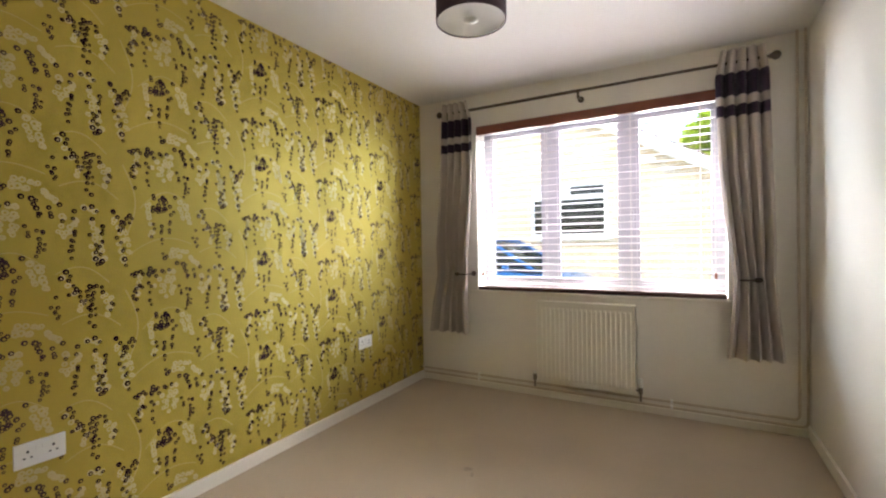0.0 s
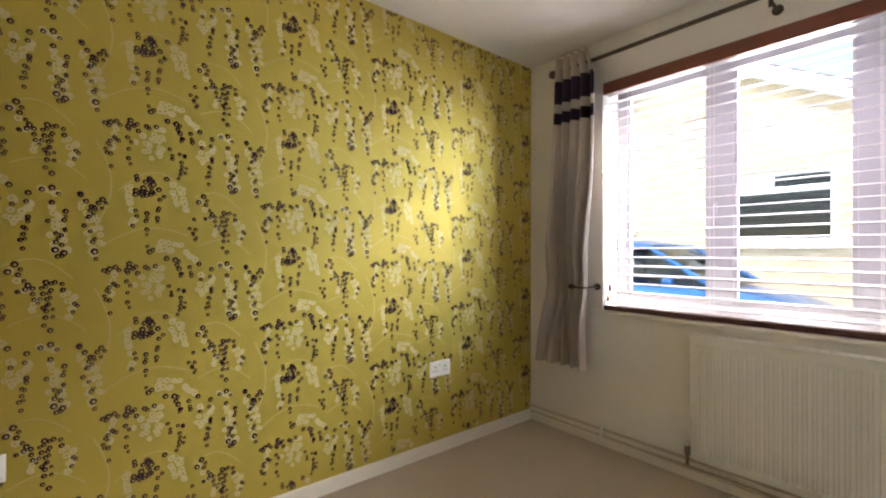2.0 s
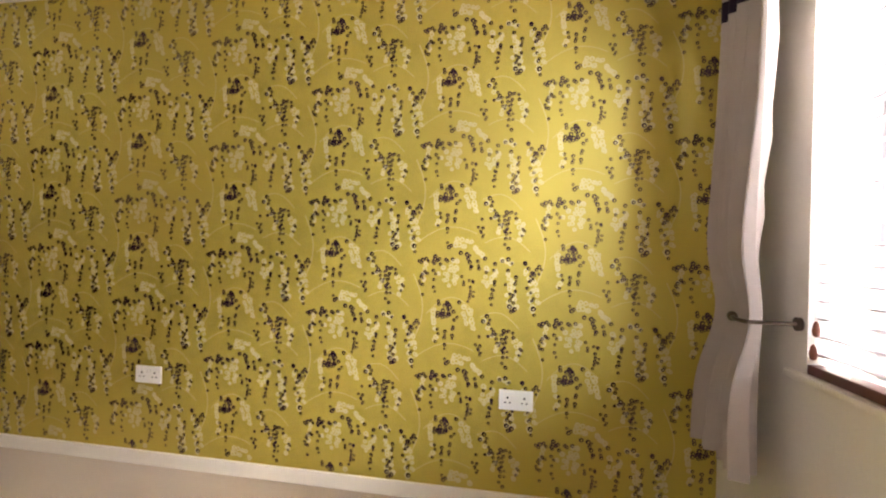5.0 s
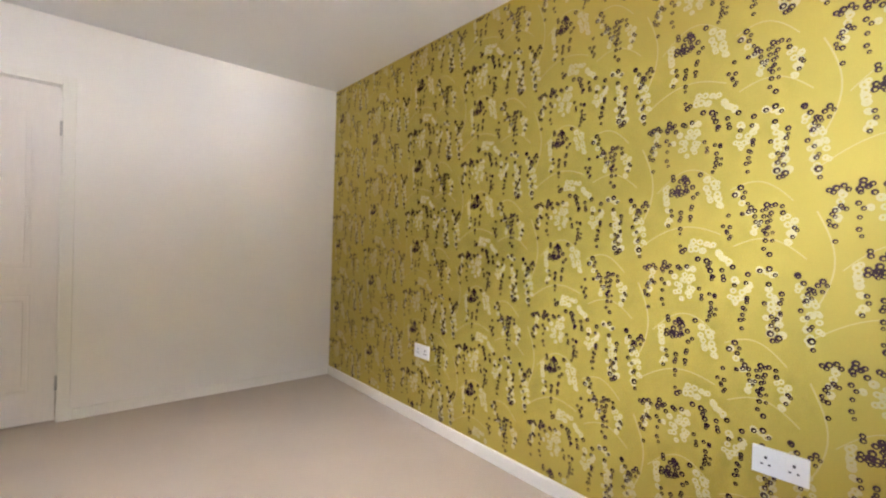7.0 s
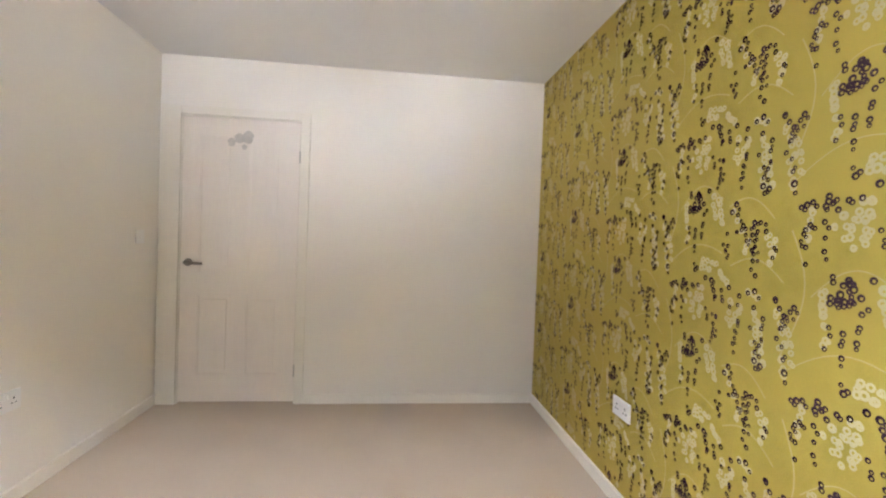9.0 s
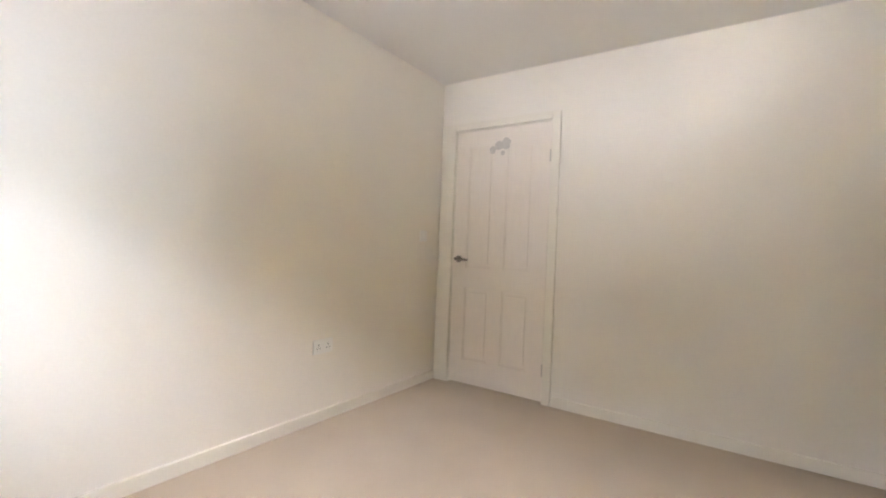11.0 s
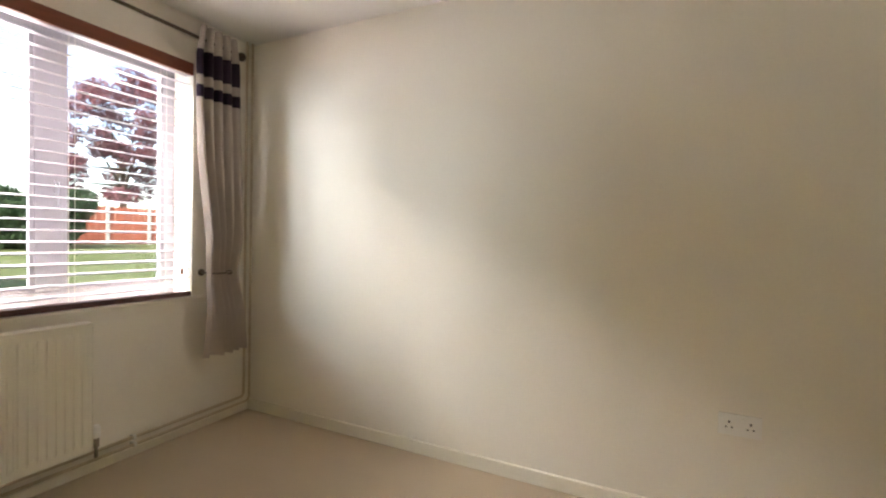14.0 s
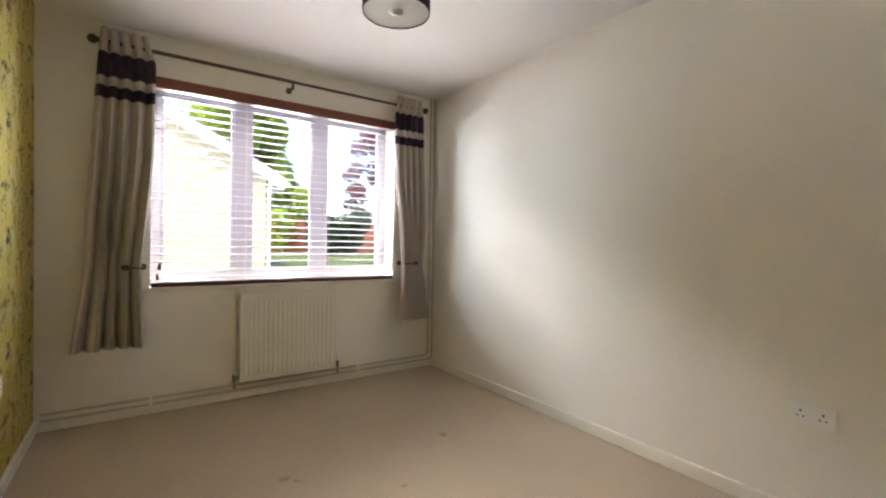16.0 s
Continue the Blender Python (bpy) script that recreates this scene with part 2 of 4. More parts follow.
# Unseen box added behind the door so no daylight leaks past it.
structure("wall_light_seal", boxes((-0.12, W + 0.12, -1.2, -1.1, 0, H + 0.25), (-0.12, -0.02, -1.1, -0.12, 0, H + 0.25), (W + 0.02, W + 0.12, -1.1, -0.12, 0, H + 0.25), (-0.12, W + 0.12, -1.2, -0.12, H + 0.25, H + 0.35)),
          PAINT, "unseen walls added behind the door to keep daylight out", "wall")
structure("wall_north", boxes((0, WX0, D, D + 0.3, 0, H), (WX1, W, D, D + 0.3, 0, H), (WX0, WX1, D, D + 0.3, 0, WZ0 - 0.02), (WX0, WX1, D, D + 0.3, WZ1, H)),
          PAINT, "cream painted wall below and round the window", "wall")


def skirting(name, x0, x1, y0, y1, h):
    bm = bmesh.new()
    box(bm, x0, x1, y0, y1, 0.0, h, bevel=0.005)
    structure(name, bm, GLOSS, "cream gloss-painted low skirting board", "skirting board")


skirting("baseboard_west", 0.0, 0.016, 0.0, D, 0.068)
skirting("baseboard_east", W - 0.016, W, 0.0, D, 0.068)
skirting("baseboard_south", 0.016, DX0 - 0.075, 0.0, 0.016, 0.068)
skirting("baseboard_north", 0.016, W - 0.016, D - 0.014, D, 0.046)


# ---- wallpaper print: half-drop repeat of hanging ring sprays ----
# strands in centimetres: along and down at the start, along and down at the end, count
ROUND_BUNCH_BERRIES = [(-3.7, -0.3, -4.1, 6.3, 2), (0.0, 0.0, 1.6, 2.5, 3), (-0.9, 1.4, -2.4, 6.1, 3), (0.9, 5.0, -1.6, 5.0, 2), (5.3, 0.0, 5.3, 0.0, 1),
    (3.3, 4.3, 3.0, 14.6, 4), (-3.8, 12.4, -4.9, 17.6, 2), (-0.7, 13.0, -0.6, 18.8, 3), (-3.7, 4.9, -0.9, 5.4, 3)]
ROUND_BUNCH_PETALS = [(-6.3, 4.1, -5.5, 11.9, 5), (7.4, 2.1, 9.0, 8.8, 4), (10.3, 3.0, 12.1, 10.9, 5), (-4.3, 15.5, -4.9, 16.9, 2)]
ARCHED_SPRAY_BERRIES = [(18.2, 5.5, 16.6, 8.0, 2), (19.1, 9.0, 21.0, 12.0, 2), (18.6, 13.9, 20.5, 13.7, 2), (22.5, 13.1, 22.6, 16.7, 3), (25.7, 11.1, 24.2, 17.1, 4),
    (27.4, 11.7, 24.8, 19.5, 4), (25.9, 18.4, 25.2, 25.3, 4), (29.9, 14.1, 29.9, 14.1, 1), (32.5, 19.1, 32.3, 21.6, 2), (14.7, 14.9, 14.7, 14.9, 1),
    (13.5, 18.2, 15.5, 18.5, 2), (14.3, 20.5, 15.5, 22.7, 2)]
ARCHED_SPRAY_PETALS = [(17.0, 7.7, 20.7, 13.7, 3), (23.1, 17.0, 22.2, 20.0, 3), (30.6, 15.1, 31.7, 23.5, 4), (32.9, 16.5, 32.3, 21.6, 3)]
WIDE_SPRAY_BERRIES = [(-9.9, 32.4, -12.8, 33.6, 3), (-10.3, 38.4, -12.2, 40.7, 3), (-9.2, 39.7, -9.2, 39.7, 1), (-13.0, 43.0, -11.3, 44.5, 2), (-11.3, 49.2, -11.3, 49.2, 1),
    (-5.8, 31.4, -6.2, 34.2, 3), (-4.5, 33.0, -3.3, 35.2, 2), (-1.0, 32.7, 2.0, 32.4, 2), (-6.6, 38.2, -6.2, 45.3, 3), (6.3, 40.5, 7.2, 44.1, 2),
    (-0.3, 25.4, 0.1, 27.3, 2), (5.6, 29.5, 5.6, 29.5, 1), (8.6, 30.6, 10.5, 35.5, 4), (13.5, 33.3, 13.9, 36.3, 2), (16.6, 31.9, 16.6, 31.9, 1),
    (9.8, 41.6, 11.4, 42.2, 2), (10.6, 45.0, 9.9, 49.3, 4)]
WIDE_SPRAY_PETALS = [(3.8, 23.7, 10.3, 24.9, 4), (3.0, 26.1, 7.5, 26.4, 3), (12.6, 27.9, 15.3, 30.5, 4), (2.1, 33.7, 0.5, 39.9, 4), (4.2, 34.0, 2.7, 41.8, 5),
    (-1.9, 36.3, 0.9, 44.6, 4), (-4.1, 39.1, -1.8, 42.4, 2), (-9.9, 35.2, -11.1, 42.0, 4), (4.1, 40.6, 3.6, 43.1, 2)]
HANGING_SPRAY_BERRIES = [(27.0, 31.8, 21.0, 34.3, 3), (17.3, 38.1, 17.3, 38.1, 1), (21.2, 41.8, 19.3, 49.4, 5), (33.8, 33.6, 37.0, 37.9, 3), (39.7, 35.1, 36.6, 38.8, 4),
    (26.8, 37.2, 26.8, 37.2, 1), (30.1, 39.8, 30.2, 45.6, 3), (25.8, 43.4, 25.8, 43.4, 1), (36.0, 41.2, 35.3, 44.3, 2), (27.8, 46.9, 27.7, 52.6, 3),
    (29.3, 47.5, 29.9, 53.9, 3), (36.7, 46.5, 37.9, 53.4, 3)]
HANGING_SPRAY_PETALS = [(24.3, 32.6, 27.7, 33.9, 3), (21.8, 37.3, 17.4, 43.7, 5), (27.0, 38.5, 27.8, 45.2, 4), (28.7, 41.9, 30.6, 52.4, 5), (26.5, 47.7, 27.9, 53.0, 3),
    (34.5, 37.3, 37.4, 45.3, 4), (38.9, 42.0, 39.6, 49.9, 4), (35.7, 47.1, 37.8, 53.9, 4), (17.3, 36.6, 16.7, 42.8, 3)]


def wallpaper():
    rng = random.Random(11)
    pw, ph = 0.5345, 0.519
    dark, pale = [], []

    def strand(row, out, r0, r1, jit):
        a0, d0, a1, d1, n = row
        for k in range(n):
            f = k / max(1, n - 1)
            fall = min(1.0, max(0.0, (d0 + (d1 - d0) * f) % 26) / 16)
            out.append(((a0 + (a1 - a0) * f) / 100 + rng.uniform(-jit, jit), -(d0 + (d1 - d0) * f) / 100 + rng.uniform(-jit, jit),
                        (r0 + (r1 - r0) * fall) * rng.uniform(0.88, 1.12)))

    for rows in (ROUND_BUNCH_BERRIES, ARCHED_SPRAY_BERRIES, WIDE_SPRAY_BERRIES, HANGING_SPRAY_BERRIES):
        for row in rows:
            strand(row, dark, 0.0105, 0.0072, 0.003)
            if row[4] > 1:
                strand((row[0] + 0.9, row[1] + 1.3, row[2] + 0.5, row[3] + 1.6, row[4] - 1), dark, 0.0085, 0.0060, 0.012)
    for rows in (ROUND_BUNCH_PETALS, ARCHED_SPRAY_PETALS, WIDE_SPRAY_PETALS, HANGING_SPRAY_PETALS):
        for row in rows:
            strand(row, pale, 0.0125, 0.0105, 0.004)
            strand(row[:4] + (row[4] - 1,), pale, 0.0095, 0.008, 0.010)
    dv, df, pv, pf, vv, vf = [], [], [], [], [], []

    def annulus(V, F, y, z, r0, r1, x, seg=10, lean=0.0):
        """A ring whose hole sits off centre, so that one side is thicker."""
        i = len(V)
        for k in range(seg):
            c, s = math.cos(2 * math.pi * k / seg), math.sin(2 * math.pi * k / seg)
            V.append((x, y + r0 * c + lean * r1, z + r0 * s - lean * r1))
            V.append((x, y + r1 * c, z + r1 * s))
        for k in range(seg):
            a, b = i + 2 * k, i + 2 * ((k + 1) % seg)
            F.append((a, a + 1, b + 1, b))

    def ribbon(pts, w, x):
        i = len(vv)
        for (y, z), (y2, z2) in zip(pts, pts[1:] + [pts[-1]]):
            dy, dz = y2 - y, z2 - z
            n = math.hypot(dy, dz) or 1
            vv.append((x, y - w * dz / n, z + w * dy / n))
            vv.append((x, y + w * dz / n, z - w * dy / n))
        for k in range(len(pts) - 2):
            vf.append((i + 2 * k, i + 2 * k + 1, i + 2 * k + 3, i + 2 * k + 2))

    def inside(y, z, r):
        return r < y < D - r and 0.068 + r < z < H - r

    # arching twigs: along and down at both ends, rise; then the stem that carries them
    arches = ((-0.092, 0.055, 0.135, 0.05, 0.075), (0.150, 0.06, 0.335, 0.12, 0.05), (-0.160, 0.27, 0.148, 0.22, 0.06), (0.165, 0.25, 0.375, 0.30, 0.05))
    for col in range(-4, 6):
        for row in range(-4, 4):
            y0 = 1.729 + col * pw
            z0 = 0.885 - row * ph - (0.5 * ph if col % 2 else 0.0)
            for i, (a, z, r) in enumerate(dark):
                if inside(y0 + a, z0 + z, r):
                    annulus(dv, df, y0 + a, z0 + z, r * 0.42, r, 0.0012 + 0.00002 * (i % 90), 12, 0.12)
            for i, (a, z, r) in enumerate(pale):
                if inside(y0 + a, z0 + z, r):
                    annulus(pv, pf, y0 + a, z0 + z, r * 0.38, r, 0.0005 + 0.00001 * (i % 60), 9)
            for a0, d0, a1, d1, rise in arches:
                pts = [(y0 + a0 + (a1 - a0) * k / 14, z0 - d0 - (d1 - d0) * k / 14 + rise * math.sin(math.pi * k / 14)) for k in range(15)]
                if all(inside(y, z, 0.004) for y, z in pts):
                    ribbon(pts, 0.0018, 0.0003)
            stem = [(y0 - 0.155 + 0.045 * math.sin(k / 14 * 4), z0 + 0.12 - 0.028 * k) for k in range(15)]
            if all(inside(y, z, 0.004) for y, z in stem):
                ribbon(stem, 0.0024, 0.0003)
    data_part("ring_print", dv, df, RINGS, wall_west, "stuff", "dark plum ring-shaped berry print")
    data_part("petal_print", pv, pf, PETAL, wall_west, "stuff", "cream blossom print")
    data_part("vine_print", vv, vf, VINE, wall_west, "stuff", "pale vine print")


wallpaper()

# ---- door ----
door = thing("door_1", "closed white-painted four-panel interior door", "door", (DX0, 0, 0), kind="structure")


def at_world(ob, parent):
    if ob.parent == parent:
        ob.matrix_parent_inverse = Matrix.Translation(parent.location).inverted()
    return ob


def door_leaf():
    x0, x1, z0, z1 = DX0 + 0.003, DX1 - 0.003, 0.014, DH - 0.003
    bm = bmesh.new()
    yb, yf = -0.042, -0.003
    st = 0.115
    mid = (x0 + x1) / 2
    # stiles, rails and muntin round four recessed panels
    box(bm, x0, x0 + st, yb, yf, z0, z1)
    box(bm, x1 - st, x1, yb, yf, z0, z1)
    for a, b in ((z0, 0.20), (0.765, 0.915), (1.86, z1)):
        box(bm, x0 + st, x1 - st, yb, yf, a, b)
    for a, b in ((0.20, 0.765), (0.915, 1.86)):
        box(bm, mid - 0.05, mid + 0.05, yb, yf, a, b)
    leaf = at_world(part("leaf", bm, DOORP, door), door)
    for a, b in ((0.20, 0.765), (0.915, 1.86)):
        for p, q in ((x0 + st, mid - 0.05), (mid + 0.05, x1 - st)):
            pm = bmesh.new()
            box(pm, p, q, yb + 0.006, yf - 0.006, a, b)
            box(pm, p + 0.03, q - 0.03, yb + 0.01, yf - 0.002, a + 0.035, b - 0.035, bevel=0.004)
            for r in ((p, p + 0.012, a, b), (q - 0.012, q, a, b), (p + 0.012, q - 0.012, a, a + 0.012), (p + 0.012, q - 0.012, b - 0.012, b)):
                box(pm, r[0], r[1], yf - 0.008, yf - 0.002, r[2], r[3], bevel=0.003)
            at_world(part("panel", pm, DOORP, leaf), door)
    bm = bmesh.new()
    rx, rz = 2.479, 0.984
    rod(bm, (rx, -0.003, rz), (rx, 0.008, rz), 0.026, seg=24)
    rod(bm, (rx, 0.008, rz), (rx, 0.050, rz), 0.010)
    ball(bm, (rx, 0.050, rz), 0.0125)
    rod(bm, (rx, 0.050, rz), (rx - 0.105, 0.052, rz - 0.004), 0.0105, 0.008)
    ball(bm, (rx - 0.105, 0.052, rz - 0.004), 0.0085)
    at_world(part("door_handle", bm, CHROME, door, "dark nickel lever handle on round rose", smooth=True), door)
    for z in (1.745, 0.235):
        bm = bmesh.new()
        for k in range(5):
            rod(bm, (DX0, 0.004, z - 0.042 + k * 0.017), (DX0, 0.004, z - 0.027 + k * 0.017), 0.006, seg=12)
        box(bm, DX0 - 0.002, DX0 + 0.002, -0.03, 0.002, z - 0.042, z + 0.042)
        at_world(part("hinge", bm, STEEL, door, "small steel butt hinge"), door)


door_leaf()


def architrave():
    bm = bmesh.new()
    box(bm, DX0 - 0.068, DX0 - 0.006, 0.0, 0.018, 0.0, DH + 0.062, bevel=0.005)
    box(bm, DX1 + 0.006, W - 0.016, 0.0, 0.018, 0.0, DH + 0.062, bevel=0.005)
    box(bm, DX0 - 0.0055, DX1 + 0.0055, 0.0, 0.0175, DH + 0.006, DH + 0.0615, bevel=0.005)
    box(bm, DX0 - 0.03, DX0, -0.12, 0.0, 0.0, DH + 0.03)
    box(bm, DX1, DX1 + 0.03, -0.12, 0.0, 0.0, DH + 0.03)
    box(bm, DX0, DX1, -0.12, 0.0, DH, DH + 0.03)
    structure("trim_door", bm, GLOSS, "cream-painted door frame and architrave", "door frame")


architrave()


def sticker():
    bm = bmesh.new()
    for x, z, sx, sz in ((2.105, 1.865, 0.035, 0.045), (2.165, 1.855, 0.032, 0.034), (2.135, 1.845, 0.022, 0.016), (2.215, 1.825, 0.026, 0.030), (2.130, 1.795, 0.017, 0.018)):
        seg = 20
        rings = []
        for y in (-0.0025, -0.0012):
            rings.append([bm.verts.new((x + sx * math.cos(2 * math.pi * k / seg) * (1 + 0.14 * math.sin(5 * 2 * math.pi * k / seg)), y, z + sz * math.sin(2 * math.pi * k / seg))) for k in range(seg)])
        bm.faces.new(rings[1])
        for k in range(seg):
            bm.faces.new((rings[0][k], rings[0][(k + 1) % seg], rings[1][(k + 1) % seg], rings[1][k]))
    tagged(part("door_sticker", bm, FADED), "faded grey petal-shaped sticker on the white door", "sticker")


sticker()

# ---- window ----
FY0, FY1 = 4.085, 4.150
window = thing("window_1", "white-framed three-light casement window behind a blind", "window", ((WX0 + WX1) / 2, FY0, WZ0), kind="structure")


def window_parts():
    f = 0.062
    m1, m2 = (1.048, 1.160), (1.622, 1.734)
    bm = bmesh.new()
    box(bm, WX0, WX0 + f, FY0, FY1, WZ0, WZ1, bevel=0.006)
    box(bm, WX1 - f, WX1, FY0, FY1, WZ0, WZ1, bevel=0.006)
    box(bm, WX0 + f, WX1 - f, FY0, FY1, WZ0, WZ0 + 0.075, bevel=0.006)
    box(bm, WX0 + f, WX1 - f, FY0, FY1, WZ1 - f, WZ1, bevel=0.006)
    for a, b in (m1, m2):
        box(bm, a, b, FY0, FY1, WZ0 + 0.075, WZ1 - f, bevel=0.006)
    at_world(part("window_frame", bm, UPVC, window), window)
    lights = ((WX0 + f, m1[0]), (m1[1], m2[0]), (m2[1], WX1 - f))
    for i, (a, b) in enumerate(lights):
        z0, z1 = WZ0 + 0.075, WZ1 - f
        bm = boxes((a, b, FY0 + 0.028, FY0 + 0.034, z0, z1))
        pane = at_world(part("pane", bm, GLASS, window), window)
        pane.visible_shadow = False
        bm = bmesh.new()
        bead = 0.018
        for r in ((a, a + bead, z0, z1), (b - bead, b, z0, z1), (a + bead, b - bead, z0, z0 + bead), (a + bead, b - bead, z1 - bead, z1)):
            box(bm, r[0], r[1], FY0 + 0.006, FY0 + 0.027, r[2], r[3], bevel=0.003)
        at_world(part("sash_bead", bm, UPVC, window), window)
    for x, s in ((1.075, -1), (1.705, 1)):
        bm = bmesh.new()
        box(bm, x - 0.012, x + 0.012, FY0 - 0.012, FY0 - 0.001, 1.34, 1.40, bevel=0.003)
        rod(bm, (x, FY0 - 0.012, 1.385), (x, FY0 - 0.032, 1.38), 0.007)
        box(bm, x - 0.008, x + 0.008, FY0 - 0.042, FY0 - 0.030, 1.27, 1.39, bevel=0.004)
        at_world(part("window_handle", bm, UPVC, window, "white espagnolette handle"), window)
    bm = bmesh.new()
    box(bm, WX0 - 0.075, WX1 + 0.07, D - 0.022, D - 0.001, WZ0 - 0.022, WZ0 - 0.001, bevel=0.007)
    box(bm, WX0, WX1, D, FY0, WZ0 - 0.0195, WZ0 - 0.001)
    at_world(part("window_sill", bm, GLOSS, window, "cream-painted window board"), window)


window_parts()


def venetian_blind():
    b = thing("venetian_blind", "open venetian blind with mahogany valance and bottom rail", "blind", ((WX0 + WX1) / 2, 3.95, WZ0))
    x0, x1 = WX0 + 0.006, WX1 - 0.006
    yc = 3.955
    bm = boxes((x0, x1, D - 0.012, D + 0.002, 2.062, WZ1 - 0.004), bevel=0.003)
    at_world(part("valance", bm, WOOD, b, "mahogany-stained wooden valance"), b)
    bm = boxes((x0 + 0.004, x1 - 0.004, D + 0.006, D + 0.062, 2.085, WZ1 - 0.006), bevel=0.003)
    at_world(part("headrail", bm, SLAT, b), b)
    bm = boxes((x0, x1, D - 0.004, D + 0.050, WZ0 + 0.002, WZ0 + 0.030), bevel=0.005)
    at_world(part("bottom_rail", bm, RAILWOOD, b, "mahogany-stained bottom rail"), b)
    # one slat, slightly arched, shared by all
    me = bpy.data.meshes.new("slat")
    prof = [(-0.024, -0.0012), (-0.012, 0.0009), (0.0, 0.0016), (0.012, 0.0009), (0.024, -0.0012)]
    v, fcs = [], []
    for x in (x0, x1):
        for y, z in prof:
            v.append((x, y, z))
        for y, z in prof:
            v.append((x, y, z - 0.0026))
    n = len(prof)
    for k in range(n - 1):
        fcs.append((k, k + 1, 2 * n + k + 1, 2 * n + k))
        fcs.append((n + k + 1, n + k, 3 * n + k, 3 * n + k + 1))
    fcs += [(0, 2 * n, 3 * n, n), (n - 1, 2 * n - 1, 4 * n - 1, 3 * n - 1)]
    fcs += [(k + 1, k, n + k, n + k + 1) for k in range(n - 1)] + [(2 * n + k, 2 * n + k + 1, 3 * n + k + 1, 3 * n + k) for k in range(n - 1)]
    me.from_pydata(v, [], fcs)
    me.materials.append(SLAT)
    z = WZ0 + 0.062
    i = 0
    rng = random.Random(4)
    while z < 2.075:
        s = new("slat", me)
        s.parent = b
        s.matrix_parent_inverse = Matrix.Translation(b.location).inverted()
        s.matrix_basis = pose(0, yc, z, 7 + rng.uniform(-1.5, 1.5), rng.uniform(-0.05, 0.05), 0)
        z += 0.0505
    for x in (x0 + 0.14, (x0 + x1) / 2 - 0.3, (x0 + x1) / 2 + 0.3, x1 - 0.14):
        bm = bmesh.new()
        for y in (yc - 0.027, yc + 0.027):
            rod(bm, (x, y, WZ0 + 0.03), (x, y, 2.085), 0.0009, seg=6)
        at_world(part("ladder_cord", bm, CORD, b), b)
    for x, z1 in ((x0 + 0.045, 0.93), (x0 + 0.035, 0.865), (x1 - 0.06, 0.945)):
        bm = bmesh.new()
        rod(bm, (x, D - 0.008, z1 + 0.02), (x, D - 0.002, 2.062), 0.0011, seg=6)
        cord = at_world(part("pull_cord", bm, CORD, b), b)
        bm = bmesh.new()
        lathe(bm, (x, D - 0.010, z1 - 0.022), [(0.001, 0), (0.008, 0.004), (0.010, 0.018), (0.006, 0.038), (0.002, 0.044)], 14)
        at_world(part("cord_pull", bm, WOOD, cord, "mahogany acorn pull", smooth=True), b)


venetian_blind()


# ---- curtains and pole ----
def curtain_pole():
    p = thing("curtain_pole", "dark bronze curtain pole with ball finials over the window", "curtain pole", (1.385, 3.81, 2.245))
    y, z = 3.81, 2.245
    bm = bmesh.new()
    rod(bm, (0.29, y, z), (1.41, y, z), 0.0115, seg=20)
    rod(bm, (1.41, y, z), (2.48, y, z), 0.0095, seg=20)
    at_world(part("pole", bm, BRONZE, p, smooth=True), p)
    for x, s in ((0.29, -1), (2.48, 1)):
        bm = bmesh.new()
        rod(bm, (x, y, z), (x + s * 0.012, y, z), 0.015)
        ball(bm, (x + s * 0.03, y, z), 0.026)
        at_world(part("finial", bm, BRONZE, p, "round bronze ball finial", smooth=True), p)
    for x in (0.33, 1.385, 2.44):
        bm = bmesh.new()
        rod(bm, (x, D, z - 0.035), (x, D - 0.008, z - 0.035), 0.022, seg=20)
        rod(bm, (x, D - 0.008, z - 0.035), (x, y, z - 0.035), 0.007)
        rod(bm, (x, y, z - 0.055), (x, y, z - 0.005), 0.009)
        at_world(part("bracket", bm, BRONZE, p, smooth=True), p)


curtain_pole()


